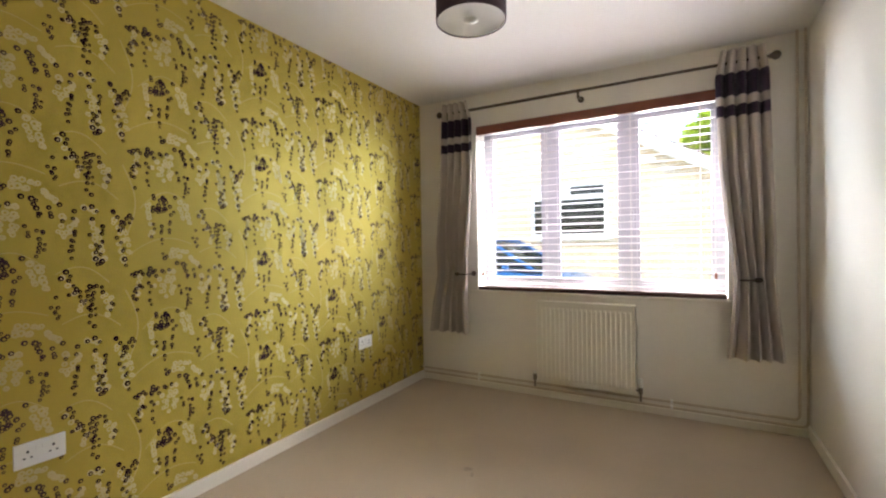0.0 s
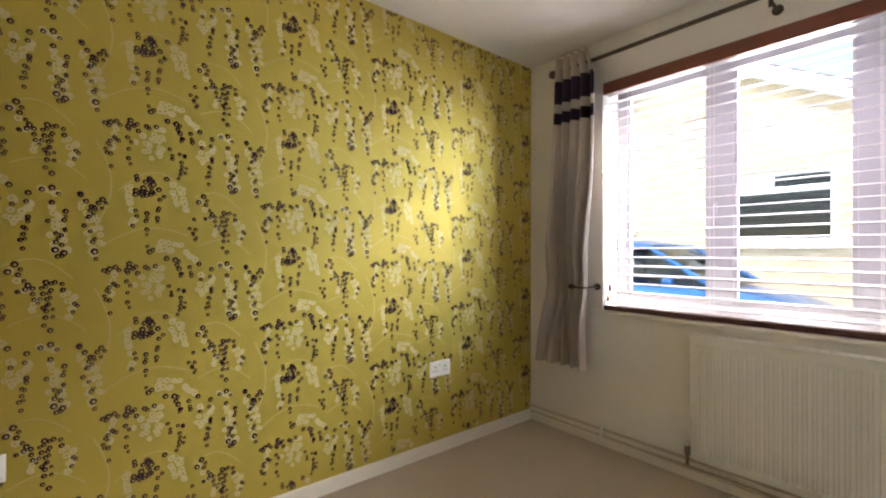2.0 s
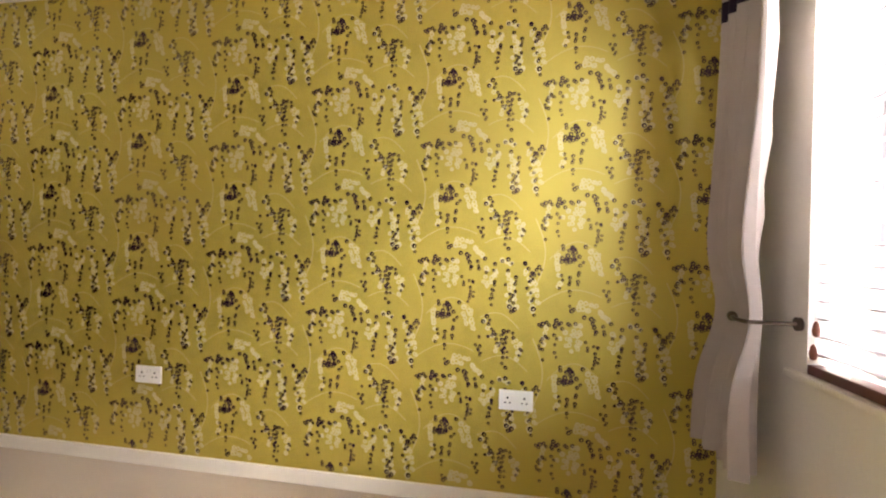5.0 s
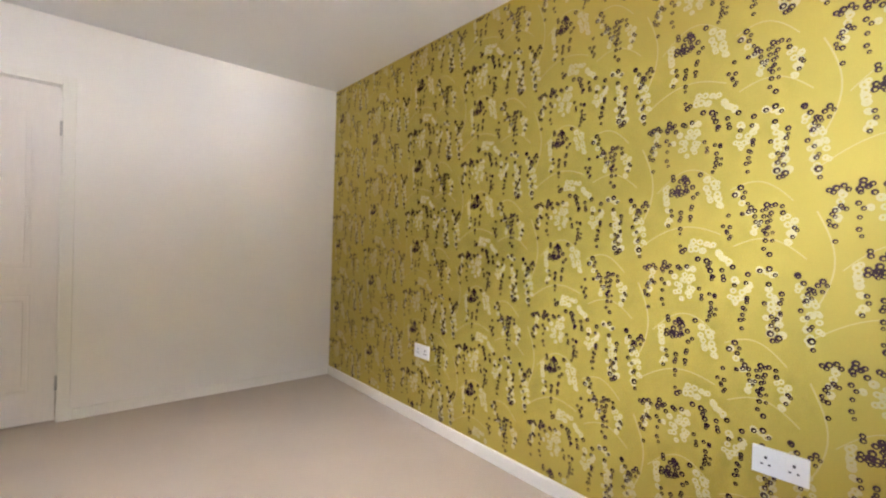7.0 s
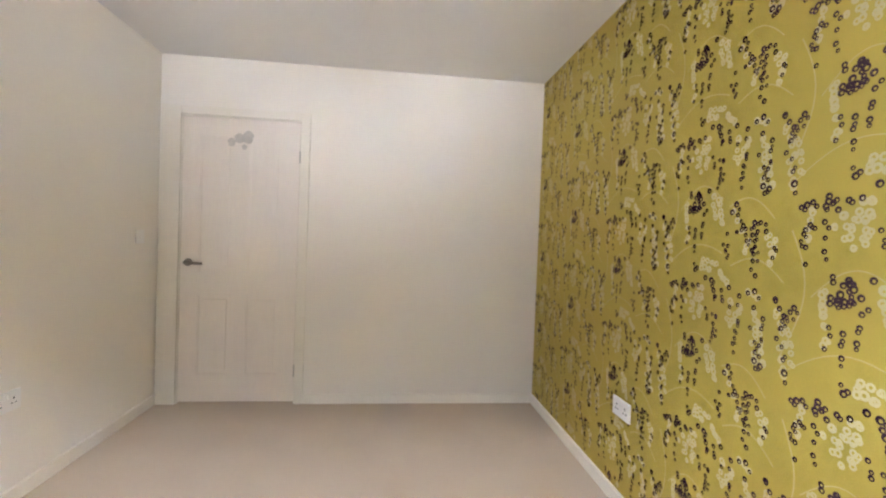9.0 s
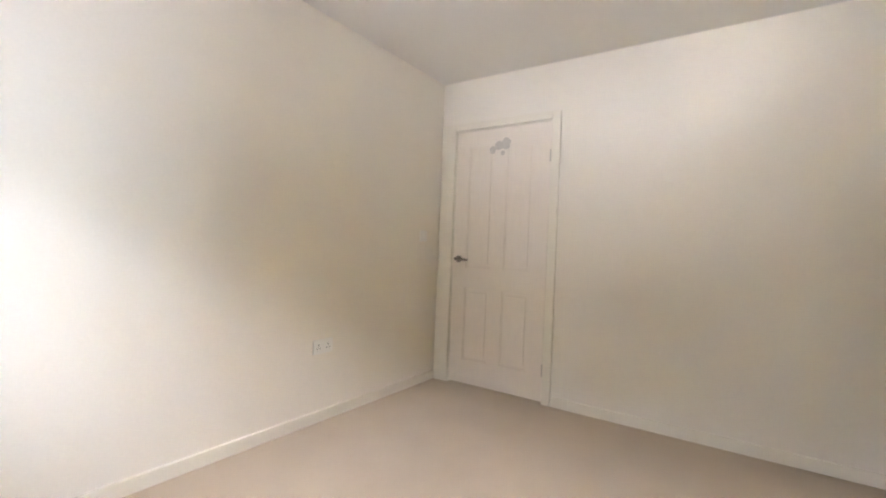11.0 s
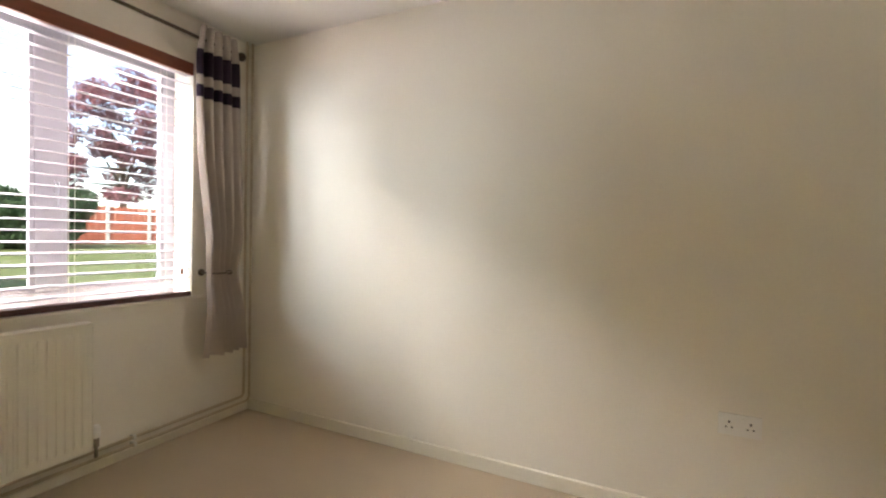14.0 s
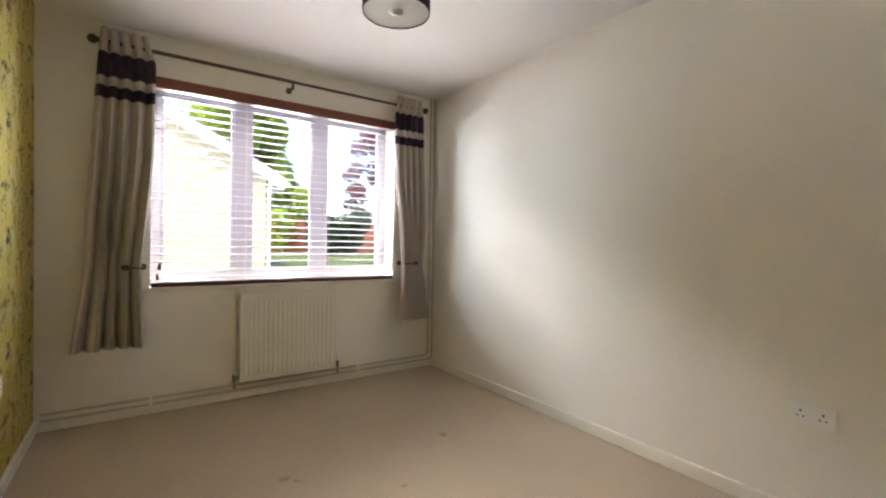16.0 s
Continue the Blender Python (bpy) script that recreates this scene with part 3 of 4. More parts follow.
def curtain(edges, seed, hold_x, hold_s):
    """Edges: height, one side, other side."""
    c = thing("curtain", "stone-coloured eyelet curtain with plum velvet bands, held back", "curtain", ((edges[-1][1] + edges[-1][2]) / 2, 3.81, 0.455), group="pair of curtains")
    zs = [e[0] for e in edges][::-1]
    lo = [e[1] for e in edges][::-1]
    hi = [e[2] for e in edges][::-1]
    nu = 90
    rng = random.Random(seed)
    ph = [rng.uniform(0, 6.28) for _ in range(4)]

    def point(u, z, off):
        a, b = np.interp(z, zs, lo), np.interp(z, zs, hi)
        tie = math.exp(-((z - 0.93) / 0.16) ** 2)
        drop = max(0.0, min(1.0, (2.3 - z) / 1.3))
        w = u + 0.035 * drop * math.sin(2 * math.pi * u + ph[0] + 1.4 * z)
        amp = (0.022 + 0.026 * drop) * (1 - 0.42 * tie)
        y = 3.806 + amp * (1.0 - 2.0 * abs(math.sin(math.pi * 4.5 * w + 0.6)) ** 0.75 + 0.25 * drop * math.sin(2 * math.pi * 9.2 * w + ph[1] + 2 * z))
        y += 0.012 * drop * math.sin(7 * u + 3 * z + ph[2]) + 0.030 * tie
        y -= 0.008 * max(0.0, min(1.0, (z - 1.85) / 0.30))
        x = a + (b - a) * u + 0.006 * drop * math.sin(2 * math.pi * 4.5 * w + 0.3)
        return (x, min(y + off, 3.898), z)

    def piece(name, z0, z1, nz, material, label="", out=0.0):
        V, F = [], []
        for off in (-0.0015 - out, 0.0015 + out):
            for i in range(nz + 1):
                for k in range(nu + 1):
                    V.append(point(k / nu, z0 + (z1 - z0) * i / nz, off))
        n = (nz + 1) * (nu + 1)
        for i in range(nz):
            for k in range(nu):
                a = i * (nu + 1) + k
                F.append((a, a + 1, a + nu + 2, a + nu + 1))
                F.append((n + a + 1, n + a, n + a + nu + 1, n + a + nu + 2))
        for k in range(nu):
            for a in (k, nz * (nu + 1) + k):
                F.append((a, n + a, n + a + 1, a + 1))
        for i in range(nz):
            for a in (i * (nu + 1), i * (nu + 1) + nu):
                F.append((a, a + nu + 1, n + a + nu + 1, n + a))
        ob = data_part(name, V, F, material, c, label=label)
        for p in ob.data.polygons:
            p.use_smooth = True
        ob.data.set_sharp_from_angle(angle=radians(60))
        at_world(ob, c)

    piece("heading", 2.178, 2.318, 6, CLOTH)
    piece("velvet_band", 2.040, 2.1775, 6, VELVET, "wide plum velvet band", 0.0006)
    piece("cloth_strip", 1.9865, 2.0395, 3, CLOTH)
    piece("velvet_band", 1.918, 1.986, 3, VELVET, "narrow plum velvet band", 0.0006)
    piece("drape", 0.455, 1.9175, 80, CLOTH)
    h = thing("curtain_holdback", "bronze curved holdback gripping the curtain", "holdback", (hold_x, D, 0.93), group="pair of holdbacks")
    bm = bmesh.new()
    s = hold_s
    rod(bm, (hold_x, D, 0.93), (hold_x, D - 0.01, 0.93), 0.02, seg=20)
    rod(bm, (hold_x, D - 0.01, 0.93), (hold_x, 3.775, 0.93), 0.006)
    pts = [Vector((hold_x - s * 0.085 * k / 10, 3.775 - 0.012 * math.sin(math.pi * k / 10), 0.93 + 0.004 * k / 10)) for k in range(11)]
    for p, q in zip(pts, pts[1:]):
        rod(bm, p, q, 0.0062, seg=12)
    at_world(part("arm", bm, BRONZE, h, smooth=True), h)
    bm = bmesh.new()
    ball(bm, pts[-1], 0.019, 1.25, 0.7, 0.85)
    at_world(part("knob", bm, BRONZE, h, smooth=True), h)


curtain([(2.32, 0.30, 0.52), (2.15, 0.285, 0.565), (1.6, 0.25, 0.555), (1.2, 0.225, 0.525), (0.93, 0.215, 0.50), (0.75, 0.20, 0.505), (0.45, 0.16, 0.515)], 3, 0.505, 1)
curtain([(2.32, 2.235, 2.455), (2.15, 2.205, 2.475), (1.6, 2.225, 2.49), (1.2, 2.26, 2.50), (0.93, 2.295, 2.505), (0.75, 2.28, 2.52), (0.45, 2.25, 2.55)], 8, 2.33, -1)


# ---- radiator and pipes ----
def radiator():
    r = thing("radiator", "cream ribbed panel radiator on the wall under the window", "radiator", (1.395, 3.85, 0.13))
    x0, x1, z0, z1, yf = 1.058, 1.735, 0.132, 0.728, 3.825
    # pressed front panel with upright flutes
    n = 20
    pitch = (x1 - x0 - 0.03) / n
    cols = [(x0, 0), (x0 + 0.012, 0)]
    for k in range(n):
        a = x0 + 0.015 + k * pitch
        cols += [(a + 0.003, 0), (a + 0.009, 1), (a + pitch - 0.011, 1), (a + pitch - 0.005, 0)]
    cols += [(x1 - 0.012, 0), (x1, 0)]
    rows = [(z0, 0), (z0 + 0.03, 0), (z0 + 0.05, 1), (z1 - 0.05, 1), (z1 - 0.03, 0), (z1, 0)]
    bm = bmesh.new()
    grid = [[bm.verts.new((x, yf + 0.010 - 0.006 * a * b, z)) for x, a in cols] for z, b in rows]
    for g, h in zip(grid, grid[1:]):
        for k in range(len(cols) - 1):
            bm.faces.new((g[k], g[k + 1], h[k + 1], h[k]))
    back = [bm.verts.new((x, yf + 0.022, z)) for x, z in ((x0, z0), (x1, z0), (x1, z1), (x0, z1))]
    bm.faces.new(back)
    bm.faces.new([g[0] for g in grid] + [back[3], back[0]])
    bm.faces.new([g[-1] for g in grid] + [back[2], back[1]])
    bm.faces.new(grid[0] + [back[1], back[0]])
    bm.faces.new(grid[-1] + [back[2], back[3]])
    at_world(part("front_panel", bm, RADW, r), r)
    bm = boxes((x0, x1, yf + 0.055, yf + 0.068, z0, z1 - 0.004), bevel=0.004)
    at_world(part("back_panel", bm, RADW, r), r)
    bm = bmesh.new()
    box(bm, x0 - 0.003, x1 + 0.003, yf + 0.002, yf + 0.074, z1 + 0.001, z1 + 0.010, bevel=0.003)
    at_world(part("top_grille", bm, RADW, r), r)
    for x in (x0 - 0.002, x1 - 0.001):
        bm = boxes((x, x + 0.003, yf + 0.004, yf + 0.072, z0 + 0.01, z1), bevel=0.001)
        at_world(part("side_panel", bm, RADW, r), r)
    for x in (x0 + 0.12, x1 - 0.12):
        bm = boxes((x - 0.02, x + 0.02, yf + 0.069, D, z0 + 0.02, z1 - 0.02))
        at_world(part("wall_bracket", bm, RADW, r), r)
    for x, s, tall in ((x0, -1, 0), (x1, 1, 1)):
        bm = bmesh.new()
        xv = x + s * 0.03
        y = yf + 0.04
        rod(bm, (x, y, 0.158), (xv, y, 0.158), 0.009)
        rod(bm, (xv, y, 0.135), (xv, y, 0.18), 0.013)
        rod(bm, (xv, y, 0.085), (xv, y, 0.135), 0.0075)
        v = at_world(part("valve", bm, CHROME, r, "dull metal radiator valve", smooth=True), r)
        bm = bmesh.new()
        if tall:
            lathe(bm, (xv, y, 0.18), [(0.001, 0), (0.016, 0.0), (0.018, 0.01), (0.017, 0.05), (0.012, 0.06), (0.001, 0.062)], 18)
            at_world(part("valve_cap", bm, PLASTIC, v, "white thermostatic head", smooth=True), r)
        else:
            lathe(bm, (xv, y, 0.18), [(0.001, 0), (0.011, 0.0), (0.011, 0.02), (0.001, 0.022)], 14)
            at_world(part("valve_cap", bm, PLASTIC, v, smooth=True), r)


radiator()


def pipes():
    for z, y, xr in ((0.102, D - 0.024, 2.622), (0.066, D - 0.030, 2.660)):
        p = thing("heating_pipe", "cream-painted copper heating pipe along the wall", "pipe", (1.3, y, z), group="heating pipes")
        bm = bmesh.new()
        rod(bm, (0.03, y, z), (xr - 0.03, y, z), 0.0075, seg=14)
        last = Vector((xr - 0.03, y, z))
        for k in range(1, 7):
            a = math.pi / 2 * k / 6
            q = Vector((xr - 0.03 + 0.03 * math.sin(a), y, z + 0.03 * (1 - math.cos(a))))
            rod(bm, last, q, 0.0075, seg=14)
            last = q
        rod(bm, last, (xr, y, H), 0.0075, seg=14)
        at_world(part("pipe_run", bm, PIPE, p, smooth=True), p)
        for x in (0.55, 1.95):
            bm = boxes((x - 0.008, x + 0.008, y - 0.010, D, z - 0.011, z + 0.011), bevel=0.002)
            at_world(part("pipe_clip", bm, PLASTIC, p), p)


pipes()


# ---- sockets, switch, lamp ----
def socket_double():
    """A double socket at the origin, its face to +y."""
    s = thing("wall_socket", "white plastic double wall socket", "socket", group="double sockets")
    part("plate", boxes((-0.073, 0.073, 0.0, 0.009, -0.043, 0.043), bevel=0.003), PLASTIC, s)
    for cx in (-0.036, 0.036):
        # Raised dark blocks stand for pin holes; their shade is in the colour.
        part("dark_hole_blocks", boxes((cx - 0.0035, cx + 0.0035, 0.0086, 0.0094, 0.006, 0.015), (cx - 0.0135, cx - 0.0065, 0.0086, 0.0094, -0.013, -0.008), (cx + 0.0065, cx + 0.0135, 0.0086, 0.0094, -0.013, -0.008)), DARK, s)
    for cx in (-0.009, 0.009):
        part("rocker", boxes((cx - 0.006, cx + 0.006, 0.0088, 0.013, 0.012, 0.030), bevel=0.002), PLASTIC, s)
    return s


sock = socket_double()
sock.matrix_basis = pose(0, 3.113, 0.474, 0, 0, -90)
sock["label"] = "white double socket on the gold wallpaper near the window"
s2 = copy_thing(sock, pose(0, 1.287, 0.452, 0, 0, -90))
s2["label"] = "white double socket low on the gold wallpaper"
s3 = copy_thing(sock, pose(W, 1.172, 0.449, 0, 0, 90))
s3["label"] = "white double socket on the cream wall"


def light_switch():
    s = thing("light_switch", "white plastic light switch plate on the wall beside the door", "switch", (W, 0.217, 1.152))
    at_world(part("plate", boxes((W - 0.008, W, 0.217 - 0.043, 0.217 + 0.043, 1.109, 1.195), bevel=0.003), PLASTIC, s), s)
    at_world(part("rocker", boxes((W - 0.013, W - 0.0078, 0.217 - 0.008, 0.217 + 0.008, 1.138, 1.166), bevel=0.002), PLASTIC, s), s)


light_switch()


def ceiling_lamp():
    cx, cy = 1.329, 2.167
    l = thing("ceiling_lamp", "unlit plum fabric drum pendant with white diffuser", "lamp", (cx, cy, H))
    bm = bmesh.new()
    r = lathe(bm, (cx, cy, 2.03), [(0.131, 0.0), (0.135, 0.0), (0.135, 0.20), (0.131, 0.20), (0.131, 0.0)], 48)
    at_world(part("shade", bm, SHADE, l, "dark plum fabric drum shade", smooth=True), l)
    bm = bmesh.new()
    lathe(bm, (cx, cy, 2.03), [(0.0305, 0.004), (0.10, 0.003), (0.1305, 0.002), (0.1305, 0.008), (0.0005, 0.010)], 48)
    lathe(bm, (cx, cy, 2.03), [(0.0005, -0.004), (0.012, -0.004), (0.016, 0.0), (0.0305, 0.004)], 48)
    at_world(part("diffuser", bm, DIFF, l, "frosted white diffuser disc", smooth=True), l)
    bm = bmesh.new()
    lathe(bm, (cx, cy, H), [(0.0005, -0.03), (0.025, -0.03), (0.045, -0.012), (0.047, 0.0)], 24)
    rod(bm, (cx, cy, 2.20), (cx, cy, H - 0.03), 0.004)
    rod(bm, (cx - 0.131, cy, 2.222), (cx + 0.131, cy, 2.222), 0.002, seg=8)
    rod(bm, (cx, cy - 0.131, 2.222), (cx, cy + 0.131, 2.222), 0.002, seg=8)
    at_world(part("ceiling_rose", bm, PLASTIC, l, smooth=True), l)


ceiling_lamp()


# ---- outside ----
GZ = -0.18


def ground_height(y):
    return GZ + 0.68 * max(0.0, min(1.0, (y - 11) / 13))


def outside_ground():
    xs = [-400, -60, -20, -8, -3, 0, 3, 6, 10, 16, 30, 70, 400]
    ys = [-400, -60, -10, 0, 6, 10.9, 13, 16, 19, 22, 24, 30, 60, 400]
    V = [(x, y, ground_height(y) - (0.12 if -1.5 < y < 4.3 and -0.5 < x < 3 else 0)) for y in ys for x in xs]
    n = len(xs)
    F = [(j * n + i, j * n + i + 1, (j + 1) * n + i + 1, (j + 1) * n + i) for j in range(len(ys) - 1) for i in range(n - 1)]
    data_part("ground", V, F, GRASS, kind="structure", label="mown lawn rising gently to a fence")["category"] = "ground"
    structure("pavement", boxes((-30, 2.6, 4.6, 9.98, GZ - 0.05, GZ + 0.02)), ASPHALT, "grey driveway between the houses", "driveway")


outside_ground()


def neighbour_house():
    h = thing("house", "buff brick bungalow gable with white bargeboards", "house", (-2.0, 10, GZ))
    Y0, x0, x1 = 10.0, -6.6, 2.60
    slope = 0.553
    xr = (x0 + x1) / 2
    ez = 2.46
    rz = ez + (x1 - xr) * slope
    th = 0.28
    # gable wall with two window openings
    holes = ((-0.95, 0.65, 1.29, 2.42), (-3.2, -2.4, 1.55, 2.30))
    bm = bmesh.new()
    xs = sorted({x0, x1} | {v for o in holes for v in o[:2]})
    zs = sorted({GZ, ez} | {v for o in holes for v in o[2:]})
    for a, b in zip(xs, xs[1:]):
        for c, d in zip(zs, zs[1:]):
            if any(o[0] <= a and b <= o[1] and o[2] <= c and d <= o[3] for o in holes):
                continue
            box(bm, a, b, Y0, Y0 + th, c, d)
    f = [bm.verts.new((x, y, z)) for y in (Y0, Y0 + th) for x, z in ((x0, ez), (x1, ez), (xr, rz))]
    bm.faces.new(f[0:3])
    bm.faces.new(f[3:6])
    for a, b in ((0, 1), (1, 2), (2, 0)):
        bm.faces.new((f[a], f[b], f[b + 3], f[a + 3]))
    box(bm, x1 - th, x1, Y0 + th, 22, GZ, ez)
    box(bm, x0, x0 + th, Y0 + th, 22, GZ, ez)
    at_world(part("wall", bm, BRICK, h, "buff brick wall"), h)
    for s in (1, -1):
        # roof slope, bargeboard and gutter on each side
        xe = xr + s * (x1 - xr + 0.32)
        zo = rz - (x1 - xr + 0.32) * slope
        bm = bmesh.new()
        v = [bm.verts.new((x, y, z + t)) for t in (0.02, 0.14) for x, z in ((xr, rz), (xe, zo)) for y in (Y0 - 0.18, 22)]
        for q in ((0, 1, 3, 2), (4, 6, 7, 5), (0, 2, 6, 4), (1, 5, 7, 3), (0, 4, 5, 1), (2, 3, 7, 6)):
            bm.faces.new([v[k] for k in q])
        at_world(part("roof", bm, TILE, h, "brown concrete tile roof"), h)
        bm = bmesh.new()
        v = [bm.verts.new((x, y, z + t)) for t in (-0.13, 0.10) for x, z in ((xr, rz), (xe, zo)) for y in (Y0 - 0.21, Y0 - 0.183)]
        for q in ((0, 1, 3, 2), (4, 6, 7, 5), (0, 2, 6, 4), (1, 5, 7, 3), (0, 4, 5, 1), (2, 3, 7, 6)):
            bm.faces.new([v[k] for k in q])
        at_world(part("bargeboard", bm, BARGE, h, "white painted bargeboard"), h)
        bm = bmesh.new()
        v = [bm.verts.new((x, y, z - 0.13)) for x, z in ((xr, rz), (xe, zo)) for y in (Y0 - 0.18, Y0 - 0.002)]
        v += [bm.verts.new((u.co.x, u.co.y, u.co.z + 0.02)) for u in v]
        for q in ((0, 1, 3, 2), (4, 6, 7, 5), (0, 2, 6, 4), (1, 5, 7, 3), (0, 4, 5, 1), (2, 3, 7, 6)):
            bm.faces.new([v[k] for k in q])
        at_world(part("soffit", bm, BARGE, h), h)
        bm = bmesh.new()
        rod(bm, (xe + s * 0.05, Y0 - 0.2, zo - 0.02), (xe + s * 0.05, 22, zo - 0.02), 0.055, seg=12)
        box(bm, min(xe, xe - s * 0.32), max(xe, xe - s * 0.32), Y0 - 0.18, 22, zo - 0.14, zo - 0.11)
        at_world(part("gutter", bm, BARGE, h, "white plastic gutter", smooth=True), h)
    bm = bmesh.new()
    rod(bm, (x1 + 0.06, Y0 - 0.05, GZ), (x1 + 0.06, Y0 - 0.05, ez - 0.15), 0.035, seg=12)
    at_world(part("downpipe", bm, BARGE, h, "white downpipe", smooth=True), h)
    for (a, b, c, d), mids, transom in ((holes[0], (-0.15,), 2.13), (holes[1], (), None)):
        fr = 0.07
        bm = bmesh.new()
        box(bm, a, a + fr, Y0 + 0.03, Y0 + 0.12, c, d)
        box(bm, b - fr, b, Y0 + 0.03, Y0 + 0.12, c, d)
        box(bm, a + fr, b - fr, Y0 + 0.03, Y0 + 0.12, c, c + fr)
        box(bm, a + fr, b - fr, Y0 + 0.03, Y0 + 0.12, d - fr, d)
        for m in mids:
            box(bm, m - 0.045, m + 0.045, Y0 + 0.031, Y0 + 0.119, transom + 0.05, d - fr)
            box(bm, a + fr, m - 0.045, Y0 + 0.05, Y0 + 0.10, transom + 0.05, d - fr)
        if transom:
            box(bm, a + fr, b - fr, Y0 + 0.032, Y0 + 0.118, transom - 0.05, transom + 0.05)
        w = at_world(part("window", bm, BARGE, h, "white casement window"), h)
        at_world(part("pane", boxes((a + fr, b - fr, Y0 + 0.07, Y0 + 0.078, c + fr, d - fr)), TINT, w), h)
        at_world(part("sill", boxes((a - 0.06, b + 0.06, Y0 - 0.06, Y0 + 0.03, c - 0.07, c - 0.002), bevel=0.01), BARGE, w), h)
        drape = bmesh.new()
        for k in range(6):
            rod(drape, (a + 0.14 + 0.055 * k, Y0 + 0.34, c - 0.3), (a + 0.14 + 0.055 * k, Y0 + 0.34, d), 0.034, seg=8)
        at_world(part("window_curtain", drape, HOUSE_DRAPE, w, "brown curtain inside the window"), h)
        # Added dark walls behind the panes; the room's dimness is their colour.
        at_world(part("dark_backing", boxes((a - 0.3, b + 0.3, Y0 + 1.2, Y0 + 1.25, c - 0.6, d + 0.05), (a - 0.3, a - 0.25, Y0 + th + 0.01, Y0 + 1.2, c - 0.6, d + 0.05), (b + 0.25, b + 0.3, Y0 + th + 0.01, Y0 + 1.2, c - 0.6, d + 0.05), (a - 0.3, b + 0.3, Y0 + th + 0.01, Y0 + 1.2, d + 0.05, d + 0.1)), ROOMDARK, w), h)
    bm = boxes((1.30, 1.53, Y0 - 0.07, Y0, 2.70, 2.79), bevel=0.01)
    at_world(part("wall_vent", bm, BARGE, h, "small white box on the gable"), h)
    bm = boxes((1.62, 1.86, Y0 - 0.03, Y0, 2.50, 2.60), bevel=0.008)
    at_world(part("air_brick", bm, CONCRETE, h, "pale air brick"), h)


neighbour_house()


def fence():
    f = thing("garden_fence", "red-stained board fence with pale concrete posts", "fence", (9, 24, 0.5))
    z = ground_height(24)
    rng = random.Random(2)
    for k in range(8):
        x = 2.9 + k * 1.83
        at_world(part("post", boxes((x - 0.07, x + 0.07, 23.93, 24.07, z - 0.02, z + 1.85), bevel=0.01), CONCRETE, f, "pale concrete post"), f)
        if k == 7:
            break
        bm = bmesh.new()
        n = 13
        for i in range(n):
            a = x + 0.075 + i * 1.68 / n
            box(bm, a, a + 0.118, 23.99 + 0.012 * (i % 2), 24.008 + 0.012 * (i % 2), z + 0.04, z + 1.75 + rng.uniform(-0.008, 0.008))
        for zz in (0.3, 0.9, 1.5):
            box(bm, x + 0.07, x + 1.76, 24.022, 24.06, z + zz - 0.04, z + zz + 0.04)
        at_world(part("fence_panel", bm, FENCE, f), f)


fence()


def foliage(rng, centres, n, size):
    """Small leaf faces scattered through overlapping lumps (x, y, z, rx, ry, rz)."""
    V, F = [], []
    weights = [c[3] * c[4] * c[5] for c in centres]
    for c in rng.choices(centres, weights, k=n):
        while True:
            d = Vector((rng.uniform(-1, 1), rng.uniform(-1, 1), rng.uniform(-1, 1)))
            if 0.05 < d.length < 1 and d.length > rng.random() ** 0.5 * 0.95:
                break
        p = Vector((c[0] + d.x * c[3], c[1] + d.y * c[4], c[2] + d.z * c[5]))
        u = Vector((rng.gauss(0, 1), rng.gauss(0, 1), rng.gauss(0, 1))).normalized()
        w = u.orthogonal().normalized()
        s = size * rng.uniform(0.6, 1.4)
        i = len(V)
        V += [tuple(p - u * s), tuple(p + w * s * 0.5), tuple(p + u * s), tuple(p - w * s * 0.5)]
        F.append((i, i + 1, i + 2, i + 3))
    return V, F


def tree(label, category, base, trunk_r, trunk_h, limbs, lumps, n, size, leaf_material, seed):
    rng = random.Random(seed)
    t = thing("tree", label, category, base)
    bm = bmesh.new()
    b = Vector(base)
    rod(bm, b - Vector((0, 0, 0.1)), b + Vector((0, 0, trunk_h)), trunk_r, trunk_r * 0.5, 12)
    for _ in range(limbs):
        z = trunk_h * rng.uniform(0.4, 0.98)
        a = rng.uniform(0, 6.28)
        q = b + Vector((0, 0, z))
        e = rng.choice(lumps)
        rod(bm, q, (Vector(e[:3]) * 0.7 + q * 0.3), trunk_r * 0.4, trunk_r * 0.08, 8)
    at_world(part("trunk", bm, BARK, t, smooth=True), t)
    V, F = foliage(rng, lumps, n, size)
    at_world(data_part("crown", V, F, leaf_material, t), t)


rngt = random.Random(21)
gz = ground_height(22)
conifer = []
for k in range(100):
    f = rngt.random()
    a = rngt.uniform(0, 6.28)
    r = 3.6 * (1 - f ** 2.2) * rngt.uniform(0.5, 1.0)
    conifer.append((5.2 + r * math.cos(a), 27.8 + r * math.sin(a), gz + 0.6 + 10.6 * f, 0.85, 0.85, 1.1))
tree("tall lime-green conifer with dense feathery foliage", "tree", (5.2, 27.8, gz), 0.25, 9.5, 14, conifer, 56000, 0.19, LEAF, 5)
copper = []
for k in range(70):
    a, f = rngt.uniform(0, 6.28), rngt.random()
    r = 3.6 * rngt.uniform(0.3, 1.0) * math.sin(math.pi * (0.2 + 0.7 * f))
    copper.append((14.6 + r * math.cos(a), 27.5 + r * math.sin(a), gz + 2.4 + 6.8 * f, 0.62, 0.62, 0.42))
tree("copper-leaved tree with open airy crown", "tree", (14.6, 27.5, gz), 0.22, 5.5, 22, copper, 15000, 0.12, LEAFR, 6)
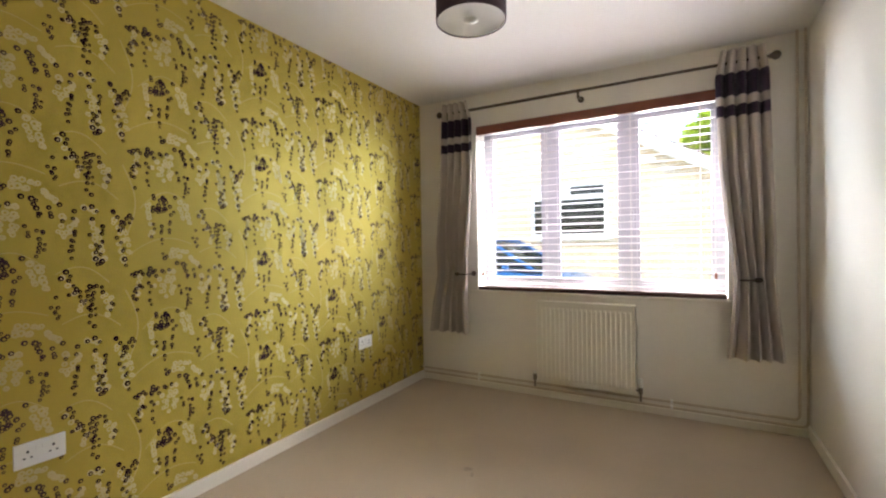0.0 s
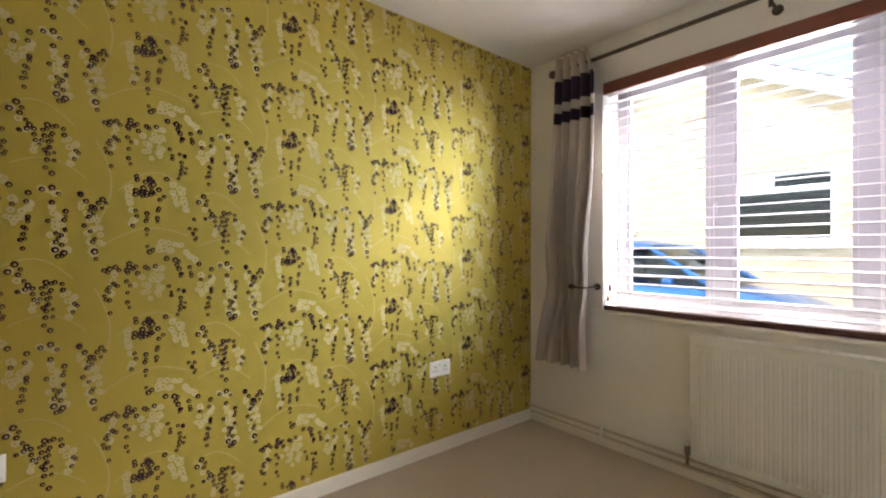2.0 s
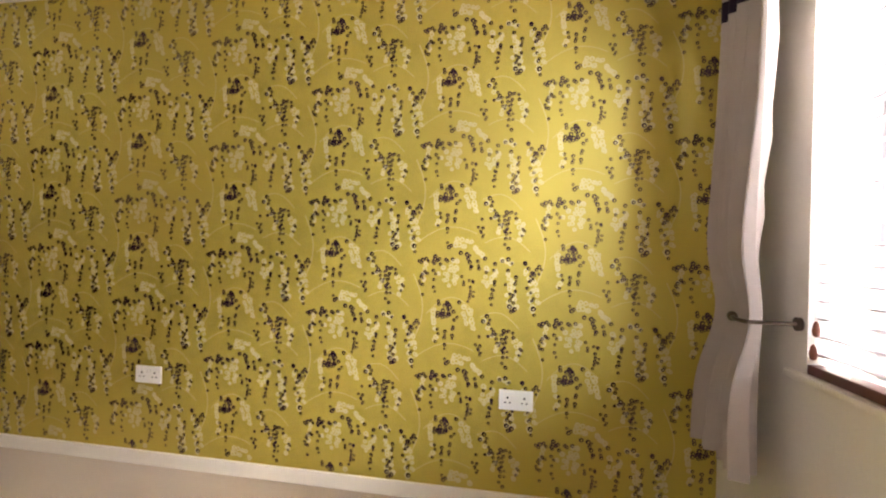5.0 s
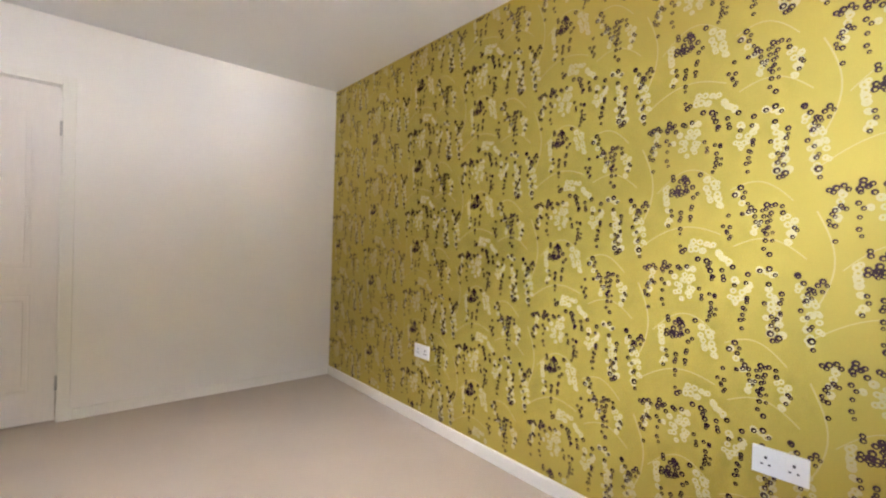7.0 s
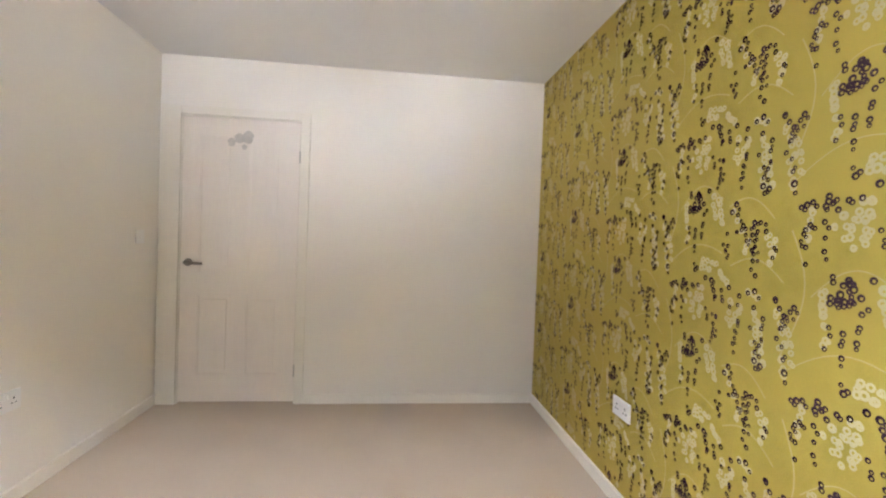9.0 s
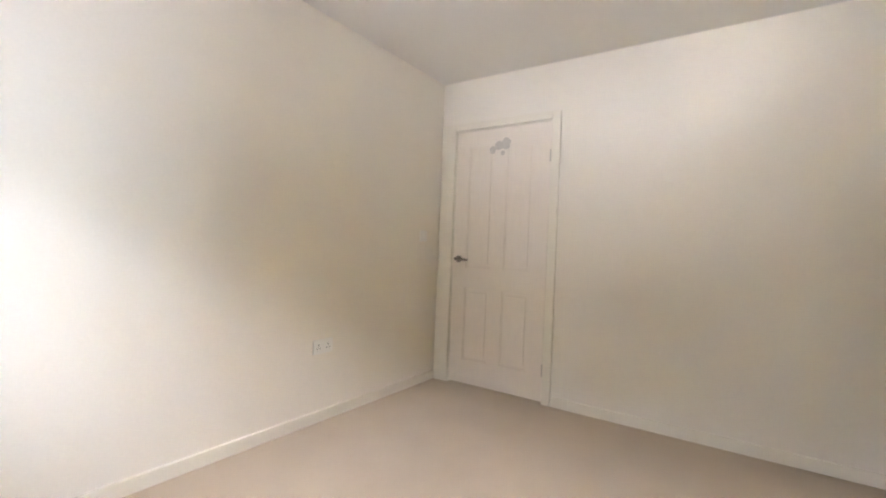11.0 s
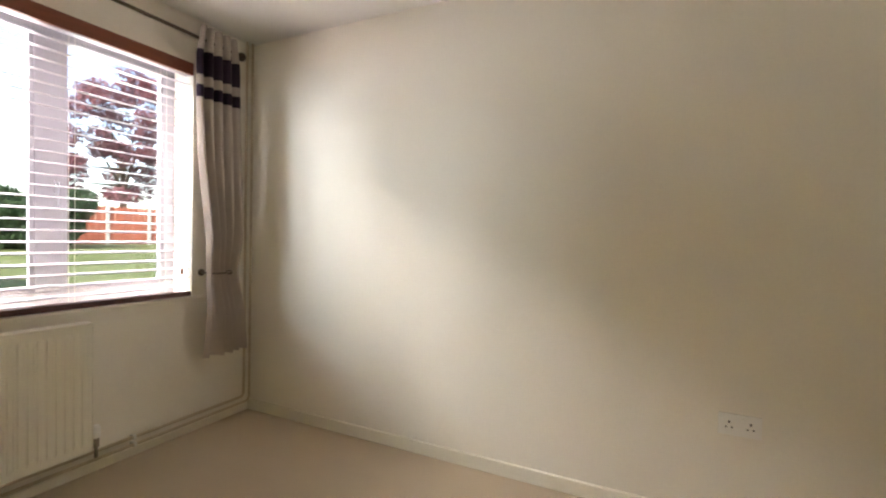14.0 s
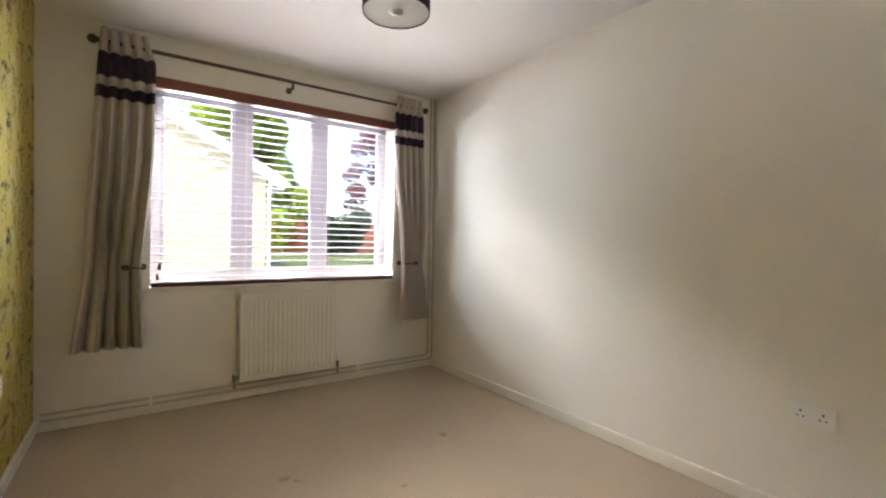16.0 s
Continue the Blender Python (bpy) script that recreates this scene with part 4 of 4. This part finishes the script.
bush = [(8.9 + rngt.uniform(-1.1, 1.4), 22.6 + rngt.uniform(-0.6, 0.6), gz + rngt.uniform(0.4, 1.9), 0.6, 0.6, 0.6) for _ in range(22)]
tree("dark green garden shrub before the fence", "shrub", (9.0, 22.6, gz), 0.08, 1.5, 10, bush, 12000, 0.10, LEAFD, 7)


def car():
    c = thing("car", "blue hatchback car parked on the driveway", "car", (-1.05, 7.5, GZ + 0.02))
    z0 = GZ + 0.02
    yc, hw = 7.55, 0.87

    def loft(stations, name, material, parent, label=""):
        """Stations: x, low z, high z, half width below, half width above."""
        bm = bmesh.new()
        rings = []
        for x, a, b, w0, w1 in stations:
            ring = []
            for u, w, z in ((-1, w0 * 0.9, a), (-1, w0, a + (b - a) * 0.25), (-1, (w0 + w1) / 2 * 1.02, a + (b - a) * 0.62), (-1, w1 * 0.92, b - 0.03), (-1, w1 * 0.6, b),
                            (1, w1 * 0.6, b), (1, w1 * 0.92, b - 0.03), (1, (w0 + w1) / 2 * 1.02, a + (b - a) * 0.62), (1, w0, a + (b - a) * 0.25), (1, w0 * 0.9, a)):
                ring.append(bm.verts.new((x, yc + u * w, z0 + z)))
            rings.append(ring)
        for p, q in zip(rings, rings[1:]):
            for k in range(10):
                bm.faces.new((p[k], p[(k + 1) % 10], q[(k + 1) % 10], q[k]))
        bm.faces.new(rings[0])
        bm.faces.new(rings[-1])
        return at_world(part(name, bm, material, parent, label, smooth=True), c)

    body = loft([(-3.15, 0.35, 0.75, 0.70, 0.62), (-3.0, 0.22, 0.92, 0.82, 0.78), (-2.4, 0.20, 0.96, 0.87, 0.84), (-1.0, 0.18, 0.95, 0.87, 0.85),
                 (-0.1, 0.18, 0.92, 0.87, 0.84), (0.5, 0.20, 0.84, 0.86, 0.80), (0.95, 0.22, 0.72, 0.80, 0.70), (1.12, 0.30, 0.58, 0.68, 0.58)], "body", CARBLUE, c)
    loft([(-2.95, 0.93, 1.00, 0.72, 0.66), (-2.6, 0.93, 1.36, 0.78, 0.62), (-2.0, 0.93, 1.45, 0.80, 0.62), (-1.1, 0.93, 1.45, 0.80, 0.62),
          (-0.55, 0.92, 1.34, 0.80, 0.62), (0.12, 0.90, 0.95, 0.76, 0.70)], "cabin_glass", TINT, c, "dark tinted glasshouse")
    loft([(-2.55, 1.37, 1.40, 0.60, 0.58), (-2.0, 1.44, 1.475, 0.62, 0.60), (-1.1, 1.44, 1.475, 0.62, 0.60), (-0.65, 1.37, 1.40, 0.60, 0.58)], "roof", CARBLUE, c)
    for s in (-1, 1):
        bm = bmesh.new()
        y = yc + s * 0.72
        for p, q in (((-0.6, 1.36), (0.12, 0.94)), ((-1.35, 1.42), (-1.35, 0.95)), ((-2.35, 1.40), (-2.75, 0.96)), ((-0.6, 1.37), (-2.4, 1.41))):
            rod(bm, (p[0], yc + s * 0.66, z0 + p[1]), (q[0], yc + s * 0.80, z0 + q[1]), 0.03, seg=8)
        at_world(part("pillar", bm, CARBLUE, c, smooth=True), c)
        for x in (-2.35, 0.30):
            bm = bmesh.new()
            rod(bm, (x, yc + s * 0.68, z0 + 0.31), (x, yc + s * 0.88, z0 + 0.31), 0.31, seg=28)
            w = at_world(part("wheel", bm, RUBBER, c, "black tyre", smooth=True), c)
            bm = bmesh.new()
            rod(bm, (x, yc + s * 0.86, z0 + 0.31), (x, yc + s * 0.89, z0 + 0.31), 0.20, 0.17, seg=24)
            at_world(part("rim", bm, CHROME, w, smooth=True), c)
        bm = bmesh.new()
        ball(bm, (0.93, yc + s * 0.58, z0 + 0.60), 0.10, 1.3, 1.2, 0.8)
        at_world(part("headlight", bm, DIFF, c, smooth=True), c)
        bm = bmesh.new()
        ball(bm, (-0.25, yc + s * 0.95, z0 + 0.98), 0.08, 0.7, 1.2, 0.8)
        at_world(part("door_mirror", bm, CARBLUE, c, smooth=True), c)


car()


# ---- marks on the carpet ----
def carpet_mark(x, y, sx, sy, seed):
    rng = random.Random(seed)
    bm = bmesh.new()
    seg = 18
    edge = [(1 + rng.uniform(-0.25, 0.25)) for _ in range(seg)]
    low = [bm.verts.new((x + sx * e * math.cos(2 * math.pi * k / seg), y + sy * e * math.sin(2 * math.pi * k / seg), 0.0)) for k, e in enumerate(edge)]
    top = [bm.verts.new((x + 0.8 * sx * e * math.cos(2 * math.pi * k / seg), y + 0.8 * sy * e * math.sin(2 * math.pi * k / seg), 0.0042)) for k, e in enumerate(edge)]
    bm.faces.new(top)
    for k in range(seg):
        bm.faces.new((low[k], low[(k + 1) % seg], top[(k + 1) % seg], top[k]))
    tagged(part("carpet_mark", bm, STAIN), "small grey flattened mark on the beige carpet", "carpet mark", group="carpet marks")


carpet_mark(1.045, 2.66, 0.028, 0.020, 1)
carpet_mark(1.482, 2.313, 0.014, 0.012, 2)
carpet_mark(1.938, 2.655, 0.020, 0.014, 3)
carpet_mark(1.085, 2.62, 0.012, 0.016, 4)
